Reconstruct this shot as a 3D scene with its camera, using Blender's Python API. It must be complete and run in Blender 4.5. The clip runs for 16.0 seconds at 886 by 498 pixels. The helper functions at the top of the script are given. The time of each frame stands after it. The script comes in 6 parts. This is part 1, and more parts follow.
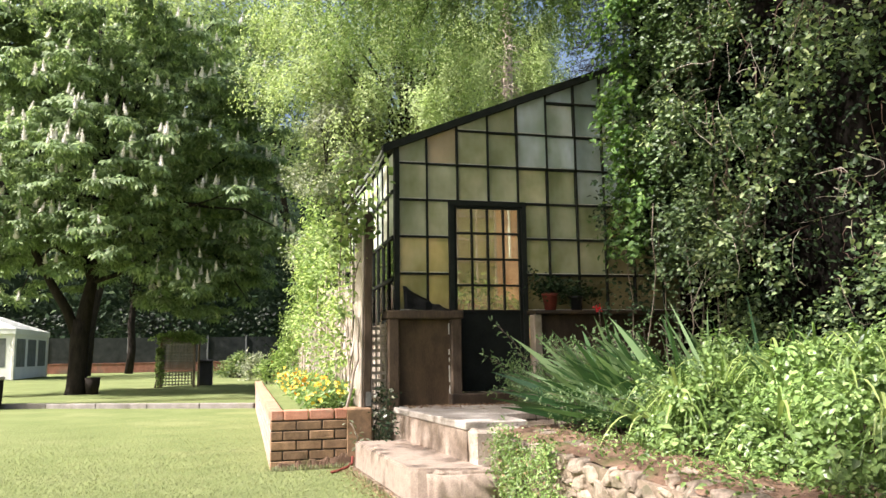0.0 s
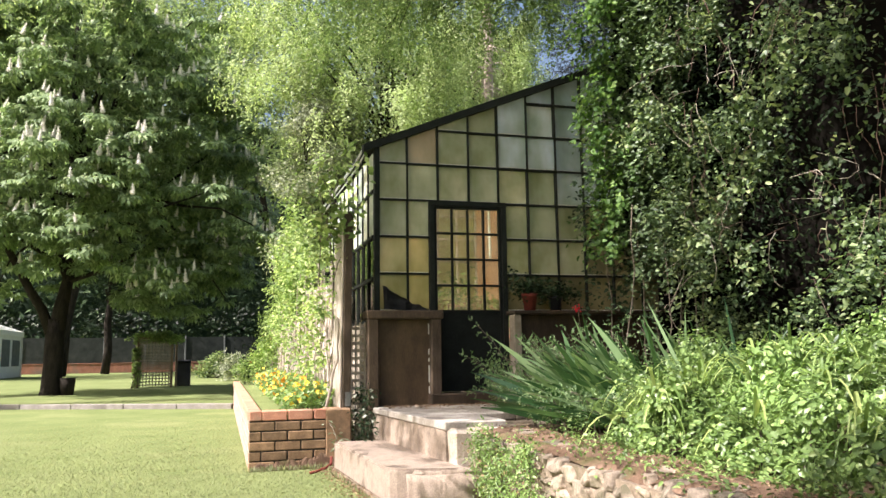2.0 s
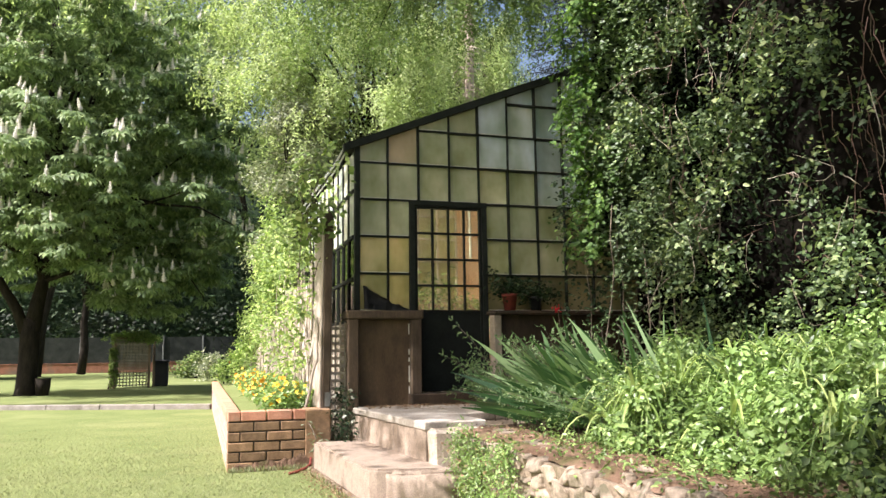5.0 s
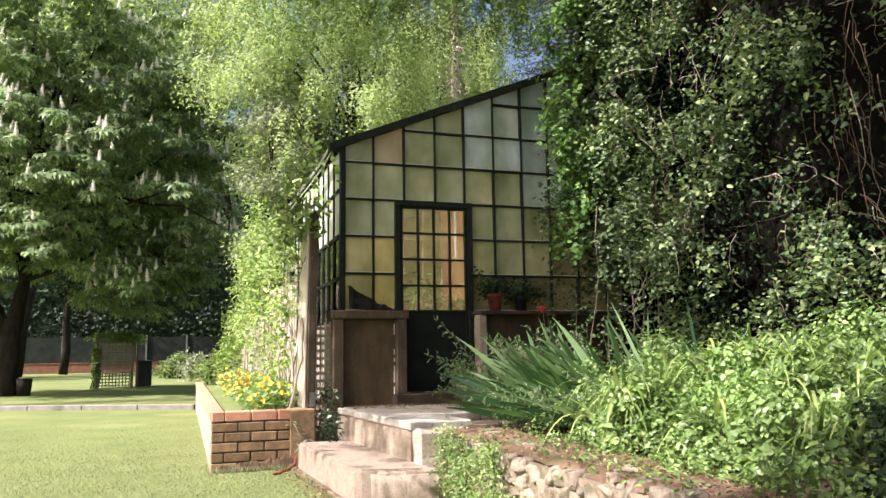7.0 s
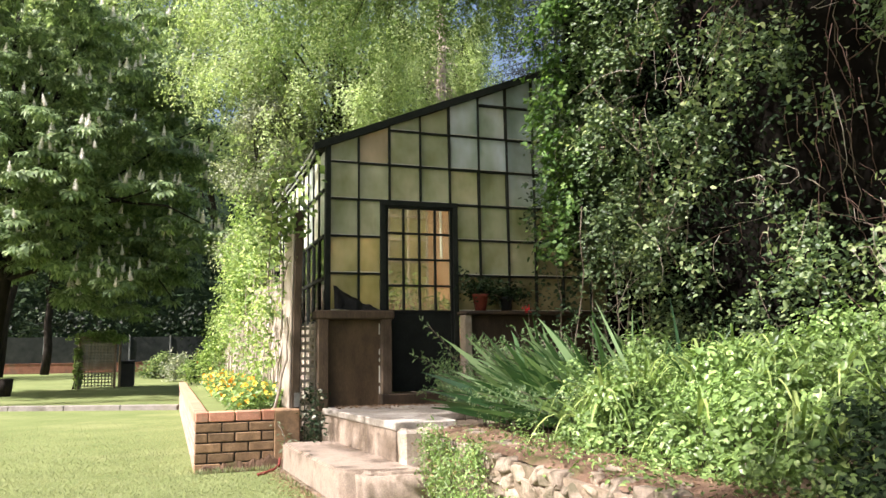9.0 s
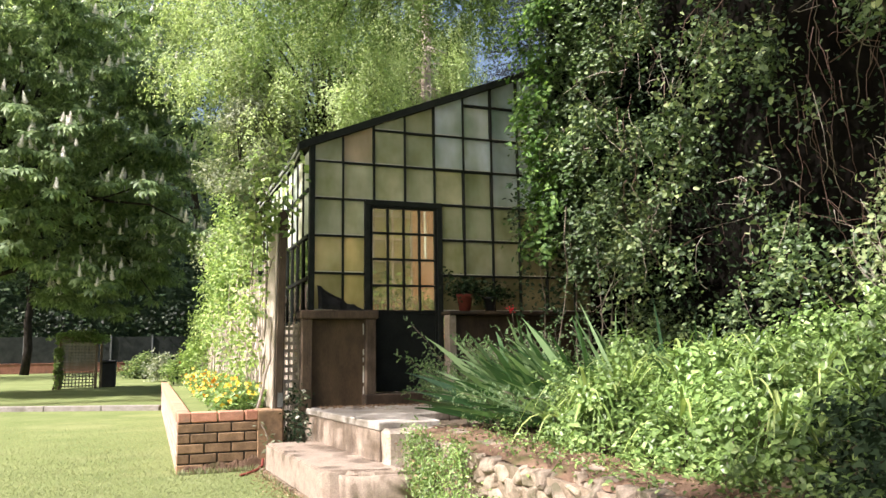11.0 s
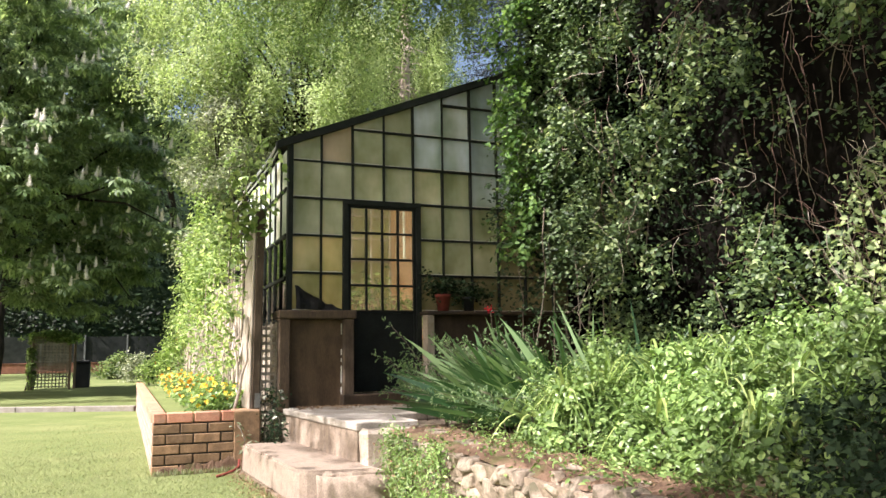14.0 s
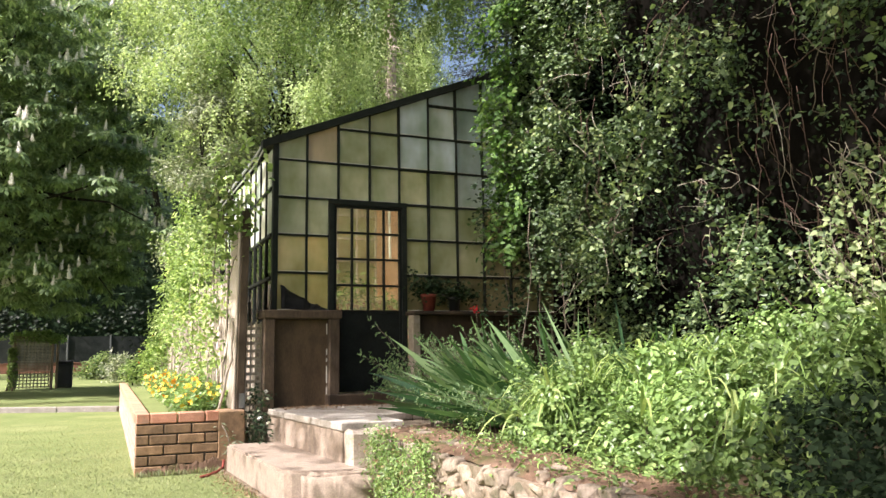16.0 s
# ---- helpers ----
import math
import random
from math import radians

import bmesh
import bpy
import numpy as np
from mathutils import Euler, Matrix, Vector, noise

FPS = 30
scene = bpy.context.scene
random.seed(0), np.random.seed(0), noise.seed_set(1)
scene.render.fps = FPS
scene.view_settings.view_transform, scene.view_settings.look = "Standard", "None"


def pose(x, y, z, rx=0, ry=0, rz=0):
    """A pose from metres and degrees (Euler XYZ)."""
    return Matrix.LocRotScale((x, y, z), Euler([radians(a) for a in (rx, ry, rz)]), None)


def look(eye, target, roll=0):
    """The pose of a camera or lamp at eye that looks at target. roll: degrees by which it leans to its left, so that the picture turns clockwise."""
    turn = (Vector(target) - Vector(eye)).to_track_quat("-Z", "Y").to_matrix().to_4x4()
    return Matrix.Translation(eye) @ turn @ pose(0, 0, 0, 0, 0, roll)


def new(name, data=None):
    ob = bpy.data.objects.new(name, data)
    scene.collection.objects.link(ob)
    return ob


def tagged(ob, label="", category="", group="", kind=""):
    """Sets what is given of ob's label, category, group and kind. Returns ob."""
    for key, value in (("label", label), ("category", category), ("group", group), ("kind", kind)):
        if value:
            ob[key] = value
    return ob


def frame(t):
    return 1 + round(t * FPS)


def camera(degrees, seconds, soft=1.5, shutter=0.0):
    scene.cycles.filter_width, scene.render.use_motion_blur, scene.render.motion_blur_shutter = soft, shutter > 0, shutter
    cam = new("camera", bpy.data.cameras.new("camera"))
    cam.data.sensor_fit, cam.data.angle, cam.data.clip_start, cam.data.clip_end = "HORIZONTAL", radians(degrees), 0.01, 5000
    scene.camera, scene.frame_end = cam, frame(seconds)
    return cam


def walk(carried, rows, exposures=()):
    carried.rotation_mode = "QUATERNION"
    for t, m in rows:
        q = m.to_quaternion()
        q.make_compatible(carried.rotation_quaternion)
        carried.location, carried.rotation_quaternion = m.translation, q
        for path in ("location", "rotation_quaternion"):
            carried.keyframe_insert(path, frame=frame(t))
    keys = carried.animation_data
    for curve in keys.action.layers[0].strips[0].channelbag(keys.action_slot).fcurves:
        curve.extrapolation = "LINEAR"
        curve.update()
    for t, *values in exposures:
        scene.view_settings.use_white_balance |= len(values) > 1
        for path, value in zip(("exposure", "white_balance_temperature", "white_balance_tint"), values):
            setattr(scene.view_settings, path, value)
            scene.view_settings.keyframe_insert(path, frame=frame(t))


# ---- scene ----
# ---------------------------------------------------------------- camera
EYE = Vector((0, 0, 1.07))
cam = camera(59.3, 16.0, soft=1.5)
PATH = [(0, -14.397), (0.5, -14.871), (1, -15.308), (1.5, -15.624), (2, -15.876), (2.5, -16.145), (3, -16.393), (3.5, -16.604),
        (4, -16.832), (5.25, -17.458), (6.5, -18.109), (7, -18.398), (7.5, -18.682), (8, -18.983), (8.5, -19.184), (9, -19.482),
        (10.25, -20.207), (11.5, -20.933), (12, -21.198), (12.5, -21.436), (13, -21.720), (13.5, -21.979), (14, -22.228),
        (14.5, -22.465), (15, -22.706), (15.5, -22.970), (16, -23.280)]


def aim(yaw, t):
    """A tripod head that only pans; it sinks by a tenth of a degree on the way."""
    return pose(*EYE, 0, 0, yaw) @ pose(0, 0, 0, 90 + 7.66 - 0.006 * t) @ pose(0, 0, 0, 0, 0, -0.825)


walk(cam, [(t, aim(yaw, t)) for t, yaw in PATH])
scene.view_settings.exposure = 1.44

# ---------------------------------------------------------------- light
SUN_DIR = Vector((-0.67, -0.13, 0.73)).normalized()
sun = new("sun", bpy.data.lights.new("sun", "SUN"))
sun.data.energy, sun.data.angle, sun.data.color = 4.9, radians(0.55), (1.0, 0.945, 0.935)
sun.matrix_world = look((0, 0, 30), Vector((0, 0, 30)) - SUN_DIR)
world = bpy.data.worlds.new("sky")
scene.world = world
world.use_nodes = True
sky = world.node_tree.nodes.new("ShaderNodeTexSky")
sky.sky_type, sky.sun_disc = "NISHITA", False
sky.dust_density, sky.ozone_density = 6.0, 0.7
sky.sun_elevation = math.asin(SUN_DIR.z)
sky.sun_rotation = math.atan2(SUN_DIR.x, SUN_DIR.y)
world.node_tree.links.new(sky.outputs[0], world.node_tree.nodes["Background"].inputs[0])
world.node_tree.nodes["Background"].inputs[1].default_value = 0.090


# ---------------------------------------------------------------- materials
def node_material(name):
    m = bpy.data.materials.new(name)
    m.use_nodes = True
    nt = m.node_tree
    return m, nt, nt.nodes["Principled BSDF"], nt.nodes["Material Output"]


def ramp(nt, fac, stops):
    r = nt.nodes.new("ShaderNodeValToRGB")
    e = r.color_ramp.elements
    while len(e) < len(stops):
        e.new(0.5)
    for el, (p, c) in zip(e, stops):
        el.position, el.color = p, (*c, 1)
    nt.links.new(fac, r.inputs[0])
    return r.outputs[0]


def noise_fac(nt, scale, detail=4, rough=0.6, stretch=None, coords="Object"):
    if coords == "Object":
        src = nt.nodes.new("ShaderNodeTexCoord").outputs["Object"]
    else:
        src = nt.nodes.new("ShaderNodeNewGeometry").outputs["Position"]
    if stretch:
        mp = nt.nodes.new("ShaderNodeMapping")
        mp.inputs["Scale"].default_value = stretch
        nt.links.new(src, mp.inputs[0])
        src = mp.outputs[0]
    n = nt.nodes.new("ShaderNodeTexNoise")
    n.inputs["Scale"].default_value, n.inputs["Detail"].default_value, n.inputs["Roughness"].default_value = scale, detail, rough
    nt.links.new(src, n.inputs[0])
    return n.outputs[0]


def blend(nt, fac, a, b, mode="MIX"):
    mx = nt.nodes.new("ShaderNodeMix")
    mx.data_type, mx.blend_type = "RGBA", mode
    for k, v in ((0, fac), (6, a), (7, b)):
        if isinstance(v, bpy.types.NodeSocket):
            nt.links.new(v, mx.inputs[k])
        else:
            mx.inputs[k].default_value = v if k == 0 else (*v, 1)
    return mx.outputs[2]


def surface(name, dark, light, stain=None, scale=6, fine=60, rough=0.8, bump=0.3, stretch=None, per_object=0.0, metal=0.0, stain_at=(0.5, 0.68), coords="World", spec=0.35, drip=0.0):
    """Two-tone grain, broad stains with a shape of their own, fine relief."""
    m, nt, p, out = node_material(name)
    big = noise_fac(nt, scale, 5, 0.6, stretch, coords)
    small = noise_fac(nt, fine, 4, 0.7, stretch, coords)
    col = ramp(nt, big, ((0.32, dark), (0.68, light)))
    grain = ramp(nt, small, ((0.3, (0.72, 0.72, 0.72)), (0.7, (1.15, 1.15, 1.15))))
    col = blend(nt, 1.0, col, grain, "MULTIPLY")
    if stain:
        s = noise_fac(nt, scale * 0.45, 6, 0.65, None, coords)
        k = ramp(nt, s, ((stain_at[0], (0, 0, 0)), (stain_at[1], (1, 1, 1))))
        col = blend(nt, k, col, stain)
    if drip:
        d = noise_fac(nt, 8.0, 5, 0.65, (2.2, 1.2, 0.45), coords)
        col = blend(nt, 1.0, col, ramp(nt, d, ((0.36, (1 - drip, 1 - drip * 1.02, 1 - drip * 1.05)), (0.56, (1.04, 1.03, 1.02)))), "MULTIPLY")
    if per_object:
        oi = nt.nodes.new("ShaderNodeObjectInfo")
        tone = ramp(nt, oi.outputs["Random"], ((0.0, (1 - per_object,) * 3), (1.0, (1 + per_object, 1 + per_object * 0.9, 1 + per_object * 0.8))))
        col = blend(nt, 1.0, col, tone, "MULTIPLY")
    nt.links.new(col, p.inputs["Base Color"])
    p.inputs["Roughness"].default_value, p.inputs["Metallic"].default_value = rough, metal
    p.inputs["Specular IOR Level"].default_value = spec
    b = nt.nodes.new("ShaderNodeBump")
    b.inputs["Strength"].default_value, b.inputs["Distance"].default_value = bump, 0.01
    nt.links.new(small, b.inputs["Height"])
    nt.links.new(b.outputs[0], p.inputs["Normal"])
    return m


def leaf_material(name, dark, light, tip=None, glow=0.35, rough=0.5, patch=0.25, tip_at=0.75, spec=0.3):
    """Leaves: each its own tone, patches over the plant, light shining through."""
    m, nt, p, out = node_material(name)
    geo = nt.nodes.new("ShaderNodeNewGeometry")
    stops = [(0.0, dark), (tip_at, light)] + ([(1.0, tip)] if tip else [])
    col = ramp(nt, geo.outputs["Random Per Island"], stops)
    big = noise_fac(nt, 0.9, 3, 0.6, None, "World")
    tone = ramp(nt, big, ((0.3, (1 - patch,) * 3), (0.7, (1 + patch,) * 3)))
    col = blend(nt, 1.0, col, tone, "MULTIPLY")
    nt.links.new(col, p.inputs["Base Color"])
    p.inputs["Roughness"].default_value = rough
    p.inputs["Specular IOR Level"].default_value = spec
    tr = nt.nodes.new("ShaderNodeBsdfTranslucent")
    warm = blend(nt, 1.0, col, (1.34, 1.40, 0.92) if glow > 0.25 else (1, 1, 1), "MULTIPLY")
    nt.links.new(warm, tr.inputs[0])
    mx = nt.nodes.new("ShaderNodeMixShader")
    mx.inputs[0].default_value = glow
    nt.links.new(p.outputs[0], mx.inputs[1])
    nt.links.new(tr.outputs[0], mx.inputs[2])
    nt.links.new(mx.outputs[0], out.inputs[0])
    return m


def pane_material(name, dark, light, clear=0.1, through_light=0.55, rough=0.25):
    """Old glass with whitewash, dirt and green algae; some light shines through it."""
    m, nt, p, out = node_material(name)
    oi = nt.nodes.new("ShaderNodeObjectInfo")
    a = noise_fac(nt, 2.6, 3, 0.5, None, "World")
    streak = noise_fac(nt, 2.4, 3, 0.55, (1.6, 1.0, 0.8), "World")
    col = ramp(nt, a, ((0.3, dark), (0.7, light)))
    col = blend(nt, 1.0, col, ramp(nt, streak, ((0.3, (0.66, 0.70, 0.56)), (0.7, (1.12, 1.11, 1.14)))), "MULTIPLY")
    col = blend(nt, 1.0, col, ramp(nt, oi.outputs["Random"], ((0, (0.74, 0.79, 0.76)), (0.5, (1, 1, 1)), (1, (1.15, 1.10, 0.98)))), "MULTIPLY")
    nt.links.new(col, p.inputs["Base Color"])
    p.inputs["Roughness"].default_value = rough
    tr = nt.nodes.new("ShaderNodeBsdfTranslucent")
    nt.links.new(col, tr.inputs[0])
    tp = nt.nodes.new("ShaderNodeBsdfTransparent")
    tp.inputs[0].default_value = (0.9, 0.95, 0.85, 1)
    m1 = nt.nodes.new("ShaderNodeMixShader")
    m1.inputs[0].default_value = through_light
    nt.links.new(p.outputs[0], m1.inputs[1])
    nt.links.new(tr.outputs[0], m1.inputs[2])
    m2 = nt.nodes.new("ShaderNodeMixShader")
    m2.inputs[0].default_value = clear
    nt.links.new(m1.outputs[0], m2.inputs[1])
    nt.links.new(tp.outputs[0], m2.inputs[2])
    nt.links.new(m2.outputs[0], out.inputs[0])
    return m


M = {}
M["lawn"] = surface("lawn", (0.132, 0.162, 0.060), (0.180, 0.208, 0.084), (0.228, 0.238, 0.110), 1.1, 70, 0.95, 0.6, stain_at=(0.52, 0.75), spec=0.1)
M["kerb"] = surface("kerb", (0.20, 0.175, 0.16), (0.31, 0.28, 0.26), (0.18, 0.16, 0.12), 5, 50, 0.9, 0.5)
M["soil"] = surface("soil", (0.05, 0.035, 0.02), (0.10, 0.07, 0.045), None, 8, 60, 0.95, 0.8, spec=0.1)
M["litter"] = surface("litter", (0.095, 0.058, 0.038), (0.21, 0.135, 0.095), (0.085, 0.085, 0.035), 9, 70, 0.95, 0.9, spec=0.1)
M["earth_mortar"] = surface("earth_mortar", (0.17, 0.13, 0.095), (0.32, 0.25, 0.19), (0.10, 0.085, 0.05), 9, 60, 0.95, 0.9, spec=0.1)
M["concrete"] = surface("concrete", (0.30, 0.235, 0.185), (0.37, 0.295, 0.24), (0.19, 0.145, 0.11), 16, 90, 0.9, 0.8, stretch=(1.0, 0.5, 1.0), stain_at=(0.56, 0.68), drip=0.28)
M["tread"] = surface("tread_concrete", (0.255, 0.195, 0.152), (0.335, 0.265, 0.212), (0.17, 0.128, 0.096), 16, 90, 0.9, 0.8, stain_at=(0.56, 0.68))
M["slab"] = surface("slab", (0.30, 0.262, 0.228), (0.47, 0.425, 0.38), (0.17, 0.145, 0.12), 5, 50, 0.85, 0.4, stain_at=(0.55, 0.8))
M["brick"] = surface("brick", (0.17, 0.105, 0.060), (0.31, 0.195, 0.115), (0.12, 0.08, 0.05), 9, 70, 0.85, 0.4, per_object=0.26, stain_at=(0.5, 0.7))
M["brick_pale"] = surface("brick_pale", (0.34, 0.225, 0.19), (0.45, 0.315, 0.275), (0.28, 0.19, 0.155), 6, 70, 0.85, 0.4, per_object=0.08)
M["brick_red"] = surface("brick_red", (0.42, 0.18, 0.115), (0.57, 0.29, 0.20), (0.36, 0.24, 0.17), 7, 70, 0.85, 0.4, per_object=0.12)
M["old_brick"] = surface("old_brick", (0.20, 0.085, 0.058), (0.30, 0.135, 0.092), (0.16, 0.11, 0.085), 3, 40, 0.9, 0.4)
# near-black for the ivy's backing: deep shade as a colour
M["shade_black"] = surface("shade_black", (0.004, 0.0035, 0.003), (0.009, 0.008, 0.0065), None, 4, 40, 0.95, 0.5, spec=0.0)
M["mortar"] = surface("mortar", (0.016, 0.013, 0.011), (0.040, 0.032, 0.026), None, 10, 60, 0.95, 0.5)
M["stone"] = surface("stone", (0.185, 0.145, 0.11), (0.37, 0.295, 0.235), (0.115, 0.10, 0.065), 14, 60, 0.95, 1.0, per_object=0.26, stain_at=(0.48, 0.62))
M["render"] = surface("render", (0.34, 0.27, 0.215), (0.56, 0.475, 0.40), (0.24, 0.20, 0.14), 6, 50, 0.9, 0.8, stain_at=(0.55, 0.7))
M["wood"] = surface("wood", (0.20, 0.13, 0.08), (0.36, 0.26, 0.18), (0.13, 0.09, 0.055), 4, 40, 0.8, 0.4, stretch=(4, 4, 0.35), per_object=0.15)
M["grey_wood"] = surface("grey_wood", (0.30, 0.255, 0.21), (0.50, 0.435, 0.37), (0.20, 0.16, 0.11), 4, 40, 0.85, 0.4, stretch=(4, 4, 0.35), per_object=0.2)
M["dark_wood"] = surface("dark_wood", (0.040, 0.027, 0.017), (0.090, 0.061, 0.039), (0.18, 0.14, 0.10), 5, 40, 0.8, 0.4, stretch=(2, 2, 0.5), stain_at=(0.6, 0.85))
M["board"] = surface("board", (0.028, 0.018, 0.011), (0.068, 0.043, 0.025), (0.020, 0.013, 0.008), 3, 40, 0.75, 0.3, stretch=(2, 2, 0.6))
M["panel"] = surface("panel", (0.060, 0.038, 0.020), (0.115, 0.075, 0.042), (0.040, 0.026, 0.015), 3, 40, 0.75, 0.3, stretch=(2, 2, 0.6))
M["black_paint"] = surface("black_paint", (0.010, 0.012, 0.010), (0.020, 0.022, 0.019), (0.06, 0.05, 0.035), 12, 80, 0.7, 0.2, stain_at=(0.66, 0.8), spec=0.15)
M["door_paint"] = surface("door_paint", (0.007, 0.008, 0.007), (0.013, 0.015, 0.013), None, 5, 60, 0.7, 0.15, spec=0.15)
M["bark"] = surface("bark", (0.013, 0.011, 0.009), (0.036, 0.029, 0.024), None, 8, 35, 0.95, 1.0, stretch=(1, 1, 0.3), spec=0.1)
M["pale_bark"] = surface("pale_bark", (0.30, 0.24, 0.20), (0.48, 0.40, 0.345), None, 6, 30, 0.95, 1.0, stretch=(1, 1, 0.3), spec=0.1)
M["stem"] = surface("stem", (0.08, 0.062, 0.045), (0.18, 0.145, 0.11), None, 20, 80, 0.85, 0.4)
M["red_stem"] = surface("red_stem", (0.060, 0.034, 0.026), (0.130, 0.078, 0.058), None, 20, 80, 0.85, 0.4)
M["white_canvas"] = surface("white_canvas", (0.74, 0.74, 0.70), (0.82, 0.82, 0.78), None, 1.5, 30, 0.6, 0.05)
M["dark_plastic"] = surface("dark_plastic", (0.012, 0.012, 0.014), (0.025, 0.025, 0.028), None, 4, 60, 0.5, 0.1)
M["mesh_window"] = surface("mesh_window", (0.13, 0.14, 0.13), (0.19, 0.20, 0.19), None, 3, 60, 0.9, 0.1, spec=0.1)
M["net"] = surface("net", (0.021, 0.024, 0.023), (0.042, 0.046, 0.043), None, 2, 60, 0.95, 0.1, spec=0.1)
M["plaster"] = surface("plaster", (0.52, 0.30, 0.19), (0.66, 0.42, 0.29), (0.42, 0.27, 0.18), 2.5, 40, 0.9, 0.3)
M["white_paint"] = surface("white_paint", (0.60, 0.58, 0.52), (0.74, 0.72, 0.66), None, 5, 50, 0.6, 0.1)
M["terracotta"] = surface("terracotta", (0.14, 0.024, 0.017), (0.21, 0.042, 0.028), None, 8, 60, 0.8, 0.3)
M["metal_grey"] = surface("metal_grey", (0.13, 0.135, 0.13), (0.20, 0.205, 0.20), None, 6, 60, 0.6, 0.1)
M["zinc"] = surface("zinc", (0.36, 0.37, 0.36), (0.55, 0.56, 0.55), (0.22, 0.21, 0.19), 8, 60, 0.5, 0.15, stain_at=(0.58, 0.75))
M["tarp"] = surface("tarp", (0.012, 0.012, 0.011), (0.03, 0.028, 0.025), None, 8, 40, 0.6, 0.4)
M["pane"] = pane_material("pane", (0.40, 0.415, 0.28), (0.67, 0.68, 0.57), 0.06)
# bluish panes: the reflected sky put into the glass colour
M["pane_blue"] = pane_material("pane_blue", (0.36, 0.43, 0.47), (0.56, 0.64, 0.74), 0.05)
M["pane_beige"] = pane_material("pane_beige", (0.52, 0.45, 0.34), (0.62, 0.54, 0.42), 0.03)
M["pane_pink"] = pane_material("pane_pink", (0.76, 0.60, 0.50), (0.86, 0.74, 0.66), 0.12, 0.75)
M["pane_thin"] = pane_material("pane_thin", (0.60, 0.53, 0.31), (0.76, 0.69, 0.46), 0.30, 0.62)
M["pane_dark"] = pane_material("pane_dark", (0.15, 0.145, 0.085), (0.27, 0.255, 0.16), 0.10)
M["pane_white"] = pane_material("pane_white", (0.66, 0.68, 0.66), (0.80, 0.82, 0.80), 0.02, 0.4)


def clear_glass():
    m, nt, p, out = node_material("window_glass")
    tp = nt.nodes.new("ShaderNodeBsdfTransparent")
    tp.inputs[0].default_value = (0.90, 0.92, 0.84, 1)
    gl = nt.nodes.new("ShaderNodeBsdfGlossy")
    gl.inputs["Roughness"].default_value = 0.03
    fr = nt.nodes.new("ShaderNodeFresnel")
    mx = nt.nodes.new("ShaderNodeMixShader")
    nt.links.new(fr.outputs[0], mx.inputs[0])
    nt.links.new(tp.outputs[0], mx.inputs[1])
    nt.links.new(gl.outputs[0], mx.inputs[2])
    nt.links.new(mx.outputs[0], out.inputs[0])
    return m


M["glass"] = clear_glass()
M["dusty_glass"] = pane_material("dusty_glass", (0.54, 0.41, 0.30), (0.68, 0.54, 0.43), 0.74, 0.5, 0.15)
M["chestnut"] = leaf_material("chestnut_leaf", (0.100, 0.150, 0.068), (0.210, 0.285, 0.132), (0.390, 0.465, 0.245), 0.30)
M["blossom"] = leaf_material("blossom", (0.70, 0.66, 0.62), (0.86, 0.82, 0.79), None, 0.2, 0.7, 0.02)
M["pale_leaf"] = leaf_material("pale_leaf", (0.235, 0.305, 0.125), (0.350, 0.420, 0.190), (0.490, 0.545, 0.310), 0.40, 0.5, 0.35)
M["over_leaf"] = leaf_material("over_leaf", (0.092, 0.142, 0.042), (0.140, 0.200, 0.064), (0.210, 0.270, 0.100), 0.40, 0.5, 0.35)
M["sprig"] = leaf_material("sprig_leaf", (0.100, 0.140, 0.062), (0.230, 0.280, 0.125), (0.380, 0.420, 0.215), 0.38)
M["mid_leaf"] = leaf_material("mid_leaf", (0.07, 0.11, 0.045), (0.20, 0.255, 0.11), (0.34, 0.385, 0.19), 0.46, 0.5, 0.45)
M["grey_leaf"] = leaf_material("grey_leaf", (0.11, 0.135, 0.078), (0.265, 0.29, 0.195), (0.45, 0.455, 0.36), 0.38)
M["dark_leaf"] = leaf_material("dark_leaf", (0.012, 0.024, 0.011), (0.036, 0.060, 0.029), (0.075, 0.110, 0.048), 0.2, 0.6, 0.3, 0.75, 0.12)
# near-black leaves, a few light ones coloured as sun glints
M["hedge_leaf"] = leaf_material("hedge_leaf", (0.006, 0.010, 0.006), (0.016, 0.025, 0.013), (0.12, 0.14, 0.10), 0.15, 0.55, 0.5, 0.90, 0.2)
M["conifer"] = leaf_material("conifer", (0.026, 0.034, 0.045), (0.059, 0.068, 0.089), None, 0.1)
M["ivy"] = leaf_material("ivy_leaf", (0.030, 0.054, 0.022), (0.092, 0.138, 0.054), (0.225, 0.290, 0.130), 0.26, 0.45, 0.35, 0.75, 0.4)
M["fresh"] = leaf_material("fresh_vine_leaf", (0.042, 0.090, 0.022), (0.108, 0.192, 0.046), (0.200, 0.300, 0.080), 0.42)
M["herb"] = leaf_material("herb_leaf", (0.048, 0.090, 0.038), (0.125, 0.195, 0.078), (0.240, 0.310, 0.150), 0.32)
M["strap"] = leaf_material("strap_leaf", (0.100, 0.165, 0.042), (0.215, 0.300, 0.085), (0.370, 0.430, 0.160), 0.34, 0.4)
M["balm"] = leaf_material("balm_leaf", (0.085, 0.140, 0.040), (0.180, 0.268, 0.080), (0.320, 0.415, 0.155), 0.28, 0.38, 0.35, 0.8, 0.45)
M["iris"] = leaf_material("iris_leaf", (0.030, 0.074, 0.029), (0.078, 0.148, 0.056), (0.22, 0.31, 0.15), 0.26, 0.27, 0.25, 0.82, 0.7)
M["vine"] = leaf_material("vine_leaf", (0.100, 0.165, 0.042), (0.260, 0.350, 0.112), (0.460, 0.525, 0.235), 0.36, 0.5, 0.5)
